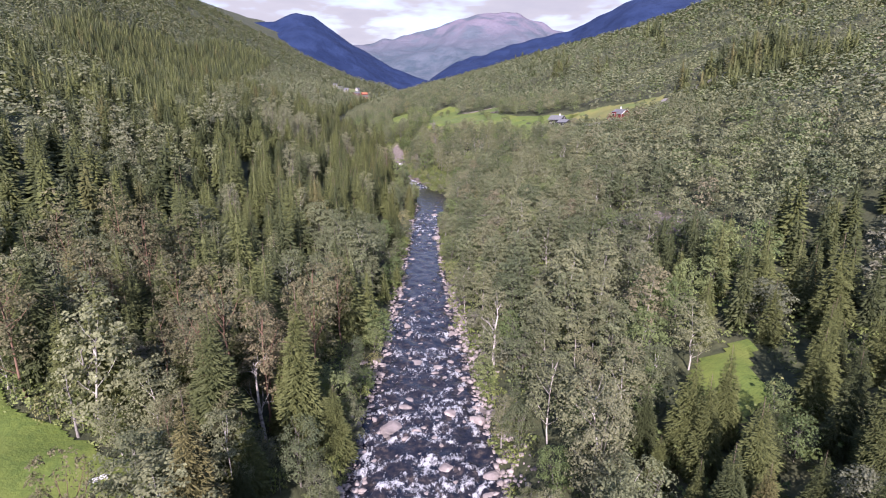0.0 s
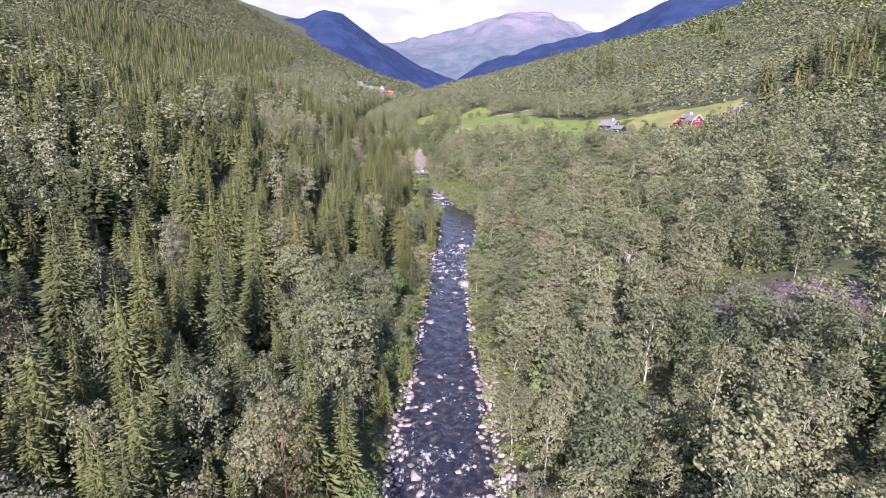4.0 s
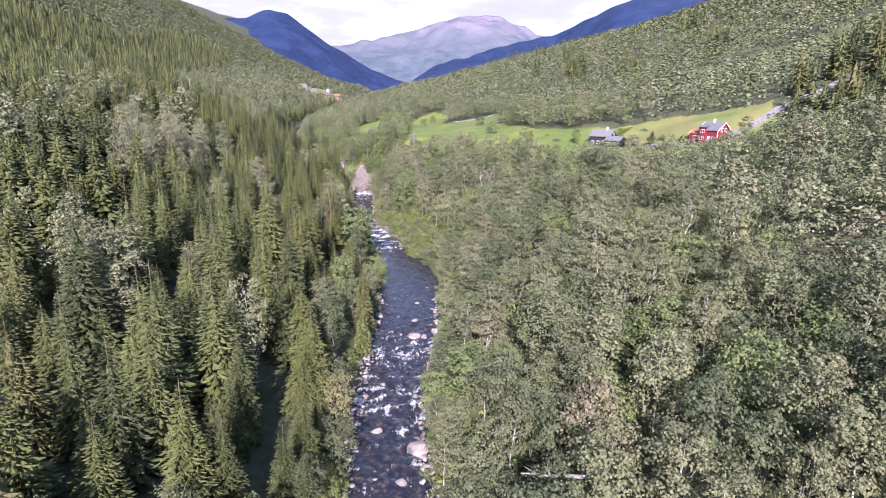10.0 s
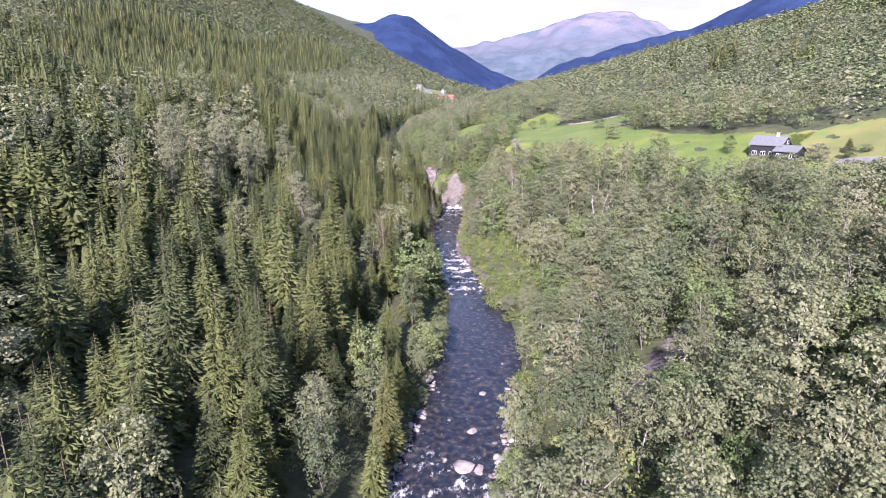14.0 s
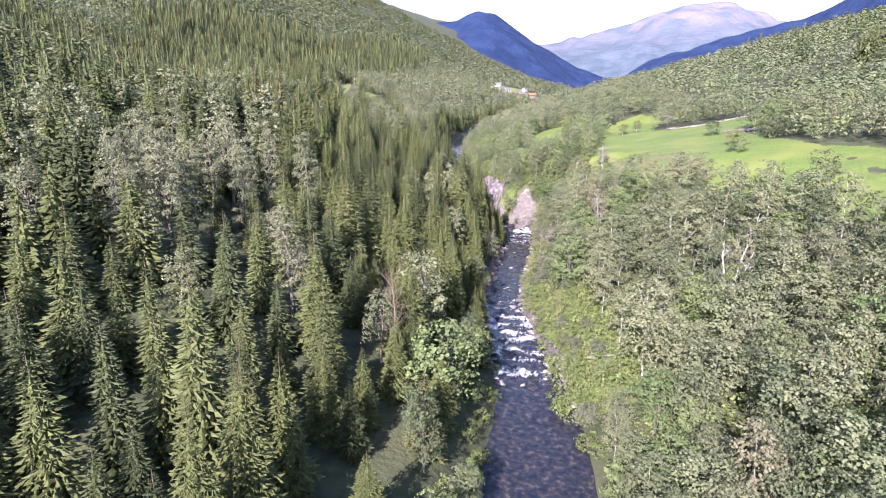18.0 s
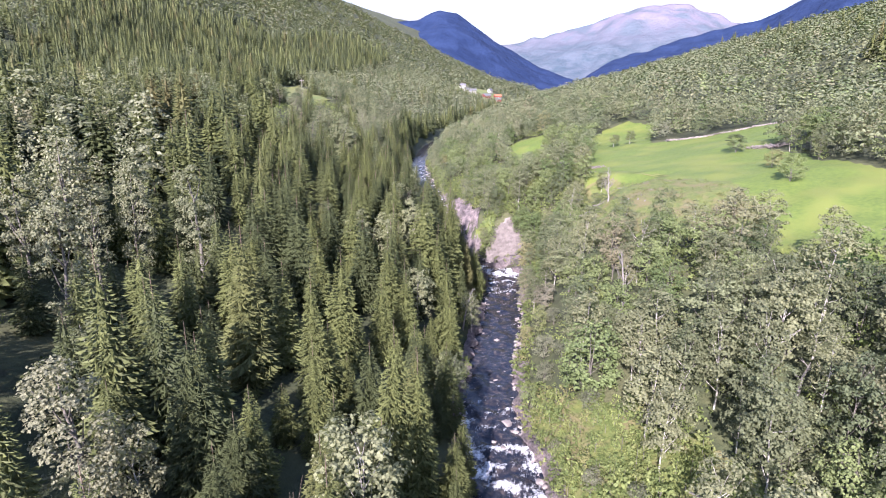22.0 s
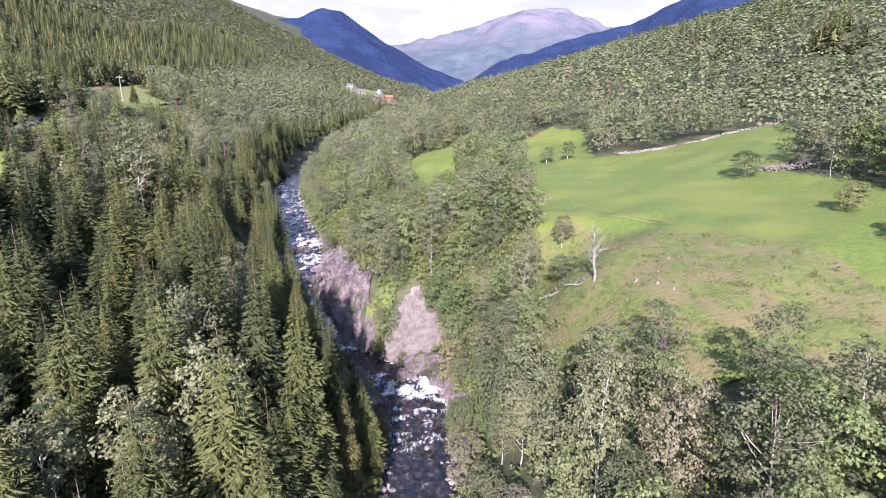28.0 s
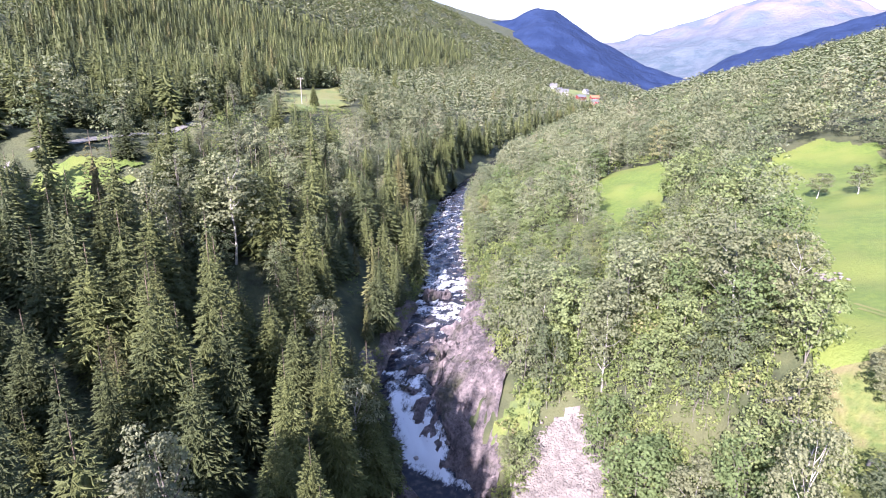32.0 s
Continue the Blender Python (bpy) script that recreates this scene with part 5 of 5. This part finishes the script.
# the far farms up the valley
for k, (x, y, w, l, turn, wall, roof, label) in enumerate([
        (-188, 1090, 7, 11, 0.3, CREAM, SLATE, "far white farm house with a dark roof"), (-172, 1120, 8, 13, 0.9, RED, SLATE, "far red barn with a grey roof"),
        (-225, 1185, 7, 10, 0.2, CREAM, SLATE, "far white house on the hillside"), (-168, 1205, 8, 12, 0.5, RED, TILE, "far red farm building with tiled roof"),
        (-185, 1225, 6, 9, 1.2, CREAM, SLATE, "far small white house"), (-158, 1150, 6, 10, 0.1, RED, SLATE, "far red shed with pale roof"),
        (-205, 1130, 6, 9, 0.7, CREAM, SLATE, "far white cottage with pale roof"), (-150, 1900, 9, 16, 0.2, CREAM, SLATE, "white farm far up the valley"),
        (-190, 1950, 9, 14, 0.5, CREAM, SLATE, "white house far up the valley"), (-110, 1880, 8, 14, 0.9, CREAM, SLATE, "pale farm building far up the valley")]):
    far = thing("farm_house", label, "house", "far farms", place_of(x, y, turn, 0.8))
    volume(far, "main", (-l / 2, l / 2, -w / 2, w / 2, 0, 4.4, 7.4), wall, roof)
    for i in (-1, 0, 1):
        window(far, i * l * 0.3, -w / 2, 1.2, 1.5, 1.5, "x", -1)

# ---- poles, dead trees, logs ----
POLE_WOOD = surface("grey_pole_wood", (0.30, 0.27, 0.24), (0.40, 0.37, 0.33), 3, 0.9)
for x, y in ((-172, 540), (-196, 640), (-214, 760)):
    pole = thing("power_pole", "grey wooden power pole with a crossarm", "power pole", "power poles", place_of(x, y, 0.5))
    part("post", mesh_of("post", *tube([(0, 0, -0.3), (0, 0, 11)], [0.16, 0.11], 8), POLE_WOOD, True), pole)
    part("crossarm", mesh_of("crossarm", *box(-1.2, 1.2, -0.08, 0.08, 10.2, 10.4), POLE_WOOD), pole)
    for i in (-1, 0, 1):
        part("insulator", mesh_of("insulator", *tube([(i, 0, 10.4), (i, 0, 10.65)], [0.06, 0.04], 6), WHITE, True), pole, "white insulator")


def dead_tree(x, y, h, seed, label, tips=12, stems=1, bark="dead", lean=0.05, thick=0.018):
    """A bare trunk with broken, forking branches."""
    r = np.random.default_rng(seed)
    top = thing("dead_tree", label, "dead tree", "", place_of(x, y, r.uniform(0, 6.28), -0.1))
    for s in range(stems):
        a0 = r.uniform(0, 6.28)
        spread_out = (0.22 if stems > 1 else lean) * h
        zs = np.linspace(0, 1, 6)
        line = np.stack([np.cos(a0) * spread_out * zs ** 1.4 + r.normal(0, 0.01 * h, 6) + s * 0.3, np.sin(a0) * spread_out * zs ** 1.4 + r.normal(0, 0.01 * h, 6), zs * h * r.uniform(0.85, 1)], 1)
        part("trunk", mesh_of("trunk", *tube(line, h * thick * np.array([1.2, 1, 0.85, 0.65, 0.45, 0.15]), 7), BARK[bark], True), top)
        for k in range(tips):
            t = r.uniform(0.3, 0.95)
            p0 = np.array([np.interp(t, zs, line[:, i]) for i in range(3)])
            a, ln = r.uniform(0, 6.28), h * r.uniform(0.12, 0.3) * (1.2 - t * 0.6)
            d = np.array([np.cos(a) * 0.7, np.sin(a) * 0.7, r.uniform(0.5, 1.3)])
            p1 = p0 + d * ln * 0.5
            p2 = p1 + (d + r.normal(0, 0.35, 3)) * ln * 0.5
            pieces = [tube([p0, p1, p2], h * thick * np.array([0.3, 0.19, 0.04]), 5)]
            for j in range(2):
                p3 = p1 + (d + r.normal(0, 0.6, 3)) * ln * 0.45
                pieces.append(tube([p1, p3], h * thick * np.array([0.14, 0.03]), 4))
            part("branch", mesh_of("branch", *joined(pieces), BARK[bark], True), top)


dead_tree(-6.1, 386.6, 9, 1, "bare weathered snag with pale forked branches", 26, 1, thick=0.022)
dead_tree(-44.5, 62, 13, 2, "dead white trunk at the wood's edge", 12)
dead_tree(-46, 60, 9, 3, "short dead white trunk with twigs", 9)
dead_tree(45, 219, 12, 4, "clump of bare white birch stems", 6, 4, "birch")
dead_tree(19, 303, 13, 5, "tall clump of pale bare stems", 6, 3, "birch")
dead_tree(15, 317, 6, 6, "short broken pale stump among alders", 3, 1, "dead", 0.15, 0.04)
dead_tree(-28, 272, 18, 7, "reddish dying spruce trunk with bare twigs", 22, 1, "spruce", 0.01, 0.011)
dead_tree(-4, 340, 12, 8, "bleached dead birch with curved branches", 14, 1, "dead", 0.2)
dead_tree(-14, 402, 9, 9, "pale dead birch leaning over the slope", 8, 1, "birch", 0.15)
dead_tree(-34.5, 352, 9, 10, "grey bare tree leaning over the river", 12, 1, "dead", 0.3)
dead_tree(-24, 64, 14, 11, "pale bare pine trunk", 9, 1, "birch", 0.04)
dead_tree(9, 88, 13, 12, "bare birch trunk above the bank", 9, 1, "birch", 0.1)
dead_tree(30, 150, 11, 13, "pale bare birch among green crowns", 8, 2, "birch", 0.1)


def fallen_log(x, y, turn, length, seed, lift=0.3, slope=0.0):
    r = np.random.default_rng(seed)
    m = Matrix.Translation((x, y, float(ground(x, y)) + lift)) @ Matrix.Rotation(turn, 4, "Z") @ Matrix.Rotation(slope, 4, "Y")
    log = thing("fallen_log", "bleached fallen trunk lying on the slope", "log", "fallen trunks", m)
    n = np.linspace(-0.5, 0.5, 6)
    line = np.stack([n * length, r.normal(0, 0.12, 6), np.abs(n) * 0.3 + r.normal(0, 0.05, 6)], 1)
    part("trunk", mesh_of("trunk", *tube(line, np.linspace(0.3, 0.09, 6) * min(1, length / 9), 7), BARK["dead"], True), log)
    for k in range(5):
        i = r.integers(2, 6)
        p0 = line[i]
        d = np.array([r.uniform(0.2, 0.8), r.normal(0, 0.7), r.uniform(0.1, 0.8)])
        part("branch", mesh_of("branch", *tube([p0, p0 + d * r.uniform(0.6, 1.6)], [0.08, 0.02], 5), BARK["dead"], True), log)


for k, (x, y, a, ln, lift, sl) in enumerate([(-8, 296, 0.3, 6, 0.4, -0.3), (2, 295.5, 0.15, 9, 0.5, -0.25), (9, 295, 0.5, 7, 0.5, -0.3), (3, 305, 2.4, 6, 0.4, 0.2), (12, 292, 2.0, 5, 0.4, 0.2),
                                             (-13, 411.8, 0.3, 6, 0.5, -0.2), (-11, 409.3, 0.15, 8, 0.5, -0.15), (-10.8, 393.5, 0.25, 4.5, 0.35, -0.35), (-10, 392, 0.6, 3.5, 0.35, -0.3), (-8, 389, -0.35, 3.4, 0.35, -0.2), (-7.4, 388, 0.5, 2.6, 0.4, -0.2), (-12.5, 413, 0.9, 4, 0.4, 0.1), (-2, 396, 0.5, 3.5, 0.5, 0.0), (-12.5, 139, 0.9, 9, 1.2, 0.2), (11, 165, 2.9, 7, 8, 0.1)]):
    fallen_log(x, y, a, ln, 70 + k, lift, sl)
for k, (x, y) in enumerate([(1.1, 382.3), (-1.7, 382), (0.2, 379.5), (-3.5, 378.9), (1.5, 377.5), (-8.7, 405.7), (3.5, 386)]):
    stump = thing("tree_stump", "weathered grey tree stump in the rough pasture", "tree stump", "stumps in the pasture", place_of(x, y, k * 1.3, 0.35) @ Matrix.Scale(0.42 + 0.05 * (k % 3), 4))
    r6 = np.random.default_rng(k + 5)
    part("trunk", mesh_of("trunk", *tube([(0, 0, -0.2), (0.02, 0, 0.2), (0.04, 0.03, 0.75)], [0.52, 0.38, 0.33 + 0.03 * (k % 3)], 9), BARK["dead"], True), stump)
    part("cut_top", mesh_of("cut_top", *tube([(0.04, 0.03, 0.72), (0.04, 0.03, 0.78), (0.04, 0.03, 0.785)], [0.34, 0.32, 0.01], 9), BARK["dead"], False), stump, "pale sawn top")
    for a in r6.uniform(0, 6.28, 3):
        part("root", mesh_of("root", *tube([(math.cos(a) * 0.25, math.sin(a) * 0.25, 0.15), (math.cos(a) * 0.8, math.sin(a) * 0.8, -0.12)], [0.14, 0.05], 6), BARK["dead"], True), stump)
tarp = thing("white_tarp", "crumpled white tarpaulin lying on the grass", "tarpaulin", "", place_of(-39.2, 53, 0.4, 0.22))
u, v = np.meshgrid(np.linspace(-1, 1, 14), np.linspace(-0.45, 0.45, 8), indexing="ij")
i, j = np.meshgrid(np.arange(13), np.arange(7), indexing="ij")
part("sheet", mesh_of("sheet", np.stack([u * (1 + 0.3 * v), v + 0.15 * np.sin(u * 3), 0.12 + 0.1 * waves(u, v, 0.9, 4)], 2).reshape(-1, 3), np.stack([i * 8 + j, (i + 1) * 8 + j, (i + 1) * 8 + j + 1, i * 8 + j + 1], 2).reshape(-1, 4), WHITE, True), tarp)

# ---- single trees and bushes that stand free ----
def single(kind, name, label, x, y, high, wide, seed, category):
    FINE["per"], FINE["leaf"] = 1.8, 0.9
    wood, crown = KINDS[kind][1](seed)
    FINE["per"], FINE["leaf"] = 1.0, 1.0
    k = high / KINDS[kind][0]
    top = thing(name, label, category, "", Matrix.Translation((x, y, float(ground(x, y)) + 0.2)) @ Matrix.Diagonal((wide, wide, k, 1)))
    part("trunk", mesh_of("trunk", *wood, BARK[kind], True), top)
    part("crown", mesh_of("crown", *crown, LEAF[kind, "object"], False), top)


single("alder", "alder_bush", "round dark green bush alone on the meadow", 29, 421.5, 5.2, 0.95, 501, "bush")
single("rowan", "birch_tree", "small round birch alone on the meadow", 30.7, 393.6, 4.6, 0.75, 502, "birch tree")
single("rowan", "birch_tree", "brownish round birch alone on the meadow", 30.2, 378.5, 5.8, 0.95, 503, "birch tree")
single("spruce", "spruce_tree", "young spruce in the farm yard", 84, 326, 4, 0.45, 504, "spruce tree")
single("alder", "alder_bush", "round bush in front of the dark house", 66, 327, 3.2, 0.7, 521, "bush")
single("willow", "willow_bush", "silvery bush between the two houses", 76, 324, 4.6, 1.0, 522, "bush")
single("alder", "alder_bush", "green bush beside the farm yard", 82, 321, 3.0, 0.6, 523, "bush")
single("alder", "alder_bush", "low green bush in the farm yard", 86, 322, 2.2, 0.5, 524, "bush")
single("willow", "willow_bush", "silvery bush below the red house", 92, 296, 4.4, 1.0, 525, "bush")
single("birch", "birch_tree", "birch at the gable of the red house", 104, 300, 8.0, 0.8, 526, "birch tree")
single("rowan", "rowan_tree", "rowan behind the dark house", 60, 343, 5.5, 0.7, 527, "rowan tree")
single("birch", "birch_tree", "young birch at the upper meadow", -2, 481, 5, 0.8, 505, "birch tree")
single("birch", "birch_tree", "young birch by the field wall", 4, 480, 5.5, 0.8, 506, "birch tree")
single("spruce", "spruce_tree", "dark spruce at the hay field", -172, 548, 9, 0.8, 507, "spruce tree")
single("spruce", "spruce_tree", "very tall dark spruce above the plantation", -51, 366, 27, 1.25, 508, "spruce tree")
single("spruce", "spruce_tree", "tall spruce with long boughs by the gorge", -40, 362, 25, 1.15, 509, "spruce tree")
for k, (x, y, high) in enumerate(ASPENS):
    single("aspen", "aspen_tree", "tall pale silvery aspen standing over dark spruces", x, y, high * 1.22, 1.0 + 0.1 * (k % 3), 530 + k, "aspen tree")
single("aspen", "aspen_tree", "tall pale silvery aspen above the gorge", -70, 414, 14, 1.0, 510, "aspen tree")
for x, y, high, wide in ((-52, 386, 18, 1.05), (-56, 396, 17, 1.0), (-59, 405, 12, 0.8), (-53.5, 392.5, 14, 0.85), (-48.5, 374, 15, 0.9), (-43.5, 379, 17, 0.95), (-40.5, 374, 15, 0.85), (-37.5, 368, 13, 0.75), (-47.5, 383, 15, 0.9)):
    single("spruce", "spruce_tree", "dark pointed spruce at the rim of the gorge", x, y, high, wide, 550 + int(high), "spruce tree")
single("aspen", "aspen_tree", "tall pale silvery aspen by the waterfall", -62, 409, 12, 0.7, 512, "aspen tree")
single("aspen", "aspen_tree", "tall pale silvery aspen over the gorge", -51, 364, 18, 1.15, 513, "aspen tree")
single("aspen", "aspen_tree", "slim pale silvery aspen over the gorge", -51.5, 375, 18, 0.8, 514, "aspen tree")
single("alder", "alder_bush", "grey-green bush beside the dead snag", -8.6, 398.5, 4.2, 0.9, 515, "bush")
single("birch", "birch_tree", "small birch at the pasture edge", -7.3, 409, 6, 0.7, 516, "birch tree")
single("alder", "alder_tree", "dark alder at the meadow corner", -13, 416.5, 6.5, 0.8, 517, "alder tree")
single("aspen", "aspen_tree", "large pale silvery aspen among spruces", -51, 205, 18, 1.6, 511, "aspen tree")

# ---- low growth ----
r5 = np.random.default_rng(91)
y = r5.uniform(30, 540, 900)
s = r5.choice([-1, 1], 900, p=[0.42, 0.58]) * (river_half(y) + np.abs(r5.normal(0.8, 1.6, 900)) + 0.3)
x = river_x(y) + s * slant(y)
ok = ~open_land(x, y)
x, y = x[ok], y[ok]
bushes = []
for k in range(4):
    wood, crown = KINDS["bush"][1](600 + k)
    bushes.append((mesh_of("stems", *wood, BARK["bush"], True), mesh_of("leaves", *crown, LEAF["bush", "object"], False)))
for k in range(min(240, len(x))):
    top = thing("bank_bush", "bright green leafy bush on the river bank", "bush", "bank bushes",
                Matrix.Translation((x[k], y[k], float(ground(x[k], y[k])) - 0.1)) @ Matrix.Rotation(k * 2.1, 4, "Z") @ Matrix.Diagonal((*[float(r5.uniform(0.7, 1.3))] * 2, float(r5.uniform(0.6, 1.25)), 1)))
    part("stem", bushes[k % 4][0], top)
    part("crown", bushes[k % 4][1], top)
n = 3600
y = r5.uniform(10, 540, n)
s = r5.choice([-1, 1], n, p=[0.1, 0.9]) * (river_half(y) + r5.uniform(0.5, 60, n))
x = river_x(y) + s * slant(y)
ok = (~open_land(x, y) | inside(GLADE, x, y)) & ~inside(PASTURE, x, y)
x, y = x[ok], y[ok]
sz = r5.uniform(0.5, 1.15, (len(x), 2)) * np.where(side_of(x, y) > 0, 1.35, 1)[:, None]
grove("undergrowth", "green undergrowth of ferns and seedlings in the wood", "undergrowth", "bush", 3, np.stack([x, y, ground(x, y) - 0.05], 1), sz, r5.uniform(0, 6.28, len(x)), r5.uniform(0, 1, len(x)))
n = 1000
y = r5.uniform(378, 475, n)
x = river_x(y) + (river_half(y) + r5.uniform(2, 46, n)) * slant(y)
ok = ~open_land(x, y)
x, y = x[ok], y[ok]
grove("undergrowth", "lush green shrubs under the trees beside the gorge", "undergrowth", "bush", 2, np.stack([x, y, ground(x, y) - 0.05], 1), r5.uniform(0.8, 1.5, (len(x), 2)), r5.uniform(0, 6.28, len(x)), r5.uniform(0, 1, len(x)))
FIELD_EDGE = [(-32, 53), (-41, 58), (-55, 63), (-85, 81), (-85, 90), (-55, 70), (-40, 66), (-30, 62), (-22, 50), (-21, 28), (-27, 26)]
MIXED_WOOD = [(-85, 88), (-55, 70), (-38, 64), (-20, 30), (-15, 30), (-13, 112), (-85, 112)]
SCREE_TOP = [(-44, 417), (-37, 416.5), (-29, 414), (-27, 410), (-17, 409), (-14, 417), (-24, 421), (-30, 430), (-42, 428)]
for poly, word in ((FIELD_EDGE, "dense leafy bushes along the field edge"), (MIXED_WOOD, "leafy undergrowth in the mixed wood"), (SCREE_TOP, "lush bushes above the scree slope"), (TERRACE_EDGE, "low scrub on the terrace edge"), (ROAD_EDGE, "low scrub beside the valley road"), (PASTURE, "bracken and seedlings in the rough pasture"), (GLADE, "ferns and tall herbs in the glade")):
    a, b = np.array(poly).min(0), np.array(poly).max(0)
    k = int((b - a).prod() / (3 if poly is FIELD_EDGE else 7 if poly is MIXED_WOOD else 2 if poly is SCREE_TOP else 3 if poly is GLADE else 1.1 if poly is PASTURE else 9))
    x, y = r5.uniform(a[0], b[0], k), r5.uniform(a[1], b[1], k)
    ok = inside(poly, x, y) & ~near_line(ROAD, x, y, 5) & (np.hypot(x + 38, y - 50) > 7)
    x, y = x[ok], y[ok]
    sz = r5.uniform(0.7, 1.3, (len(x), 2)) if poly in (GLADE, SCREE_TOP, MIXED_WOOD) else r5.uniform(0.8, 1.7, (len(x), 2)) if poly is FIELD_EDGE else r5.uniform(0.14, 0.52, (len(x), 2)) * (1, 0.75) if poly is PASTURE else r5.uniform(0.5, 1.3, (len(x), 2))
    grove("scrub", word, "scrub", "bush", 2, np.stack([x, y, ground(x, y)], 1), sz, r5.uniform(0, 6.28, len(x)), r5.uniform(0, 1, len(x)))
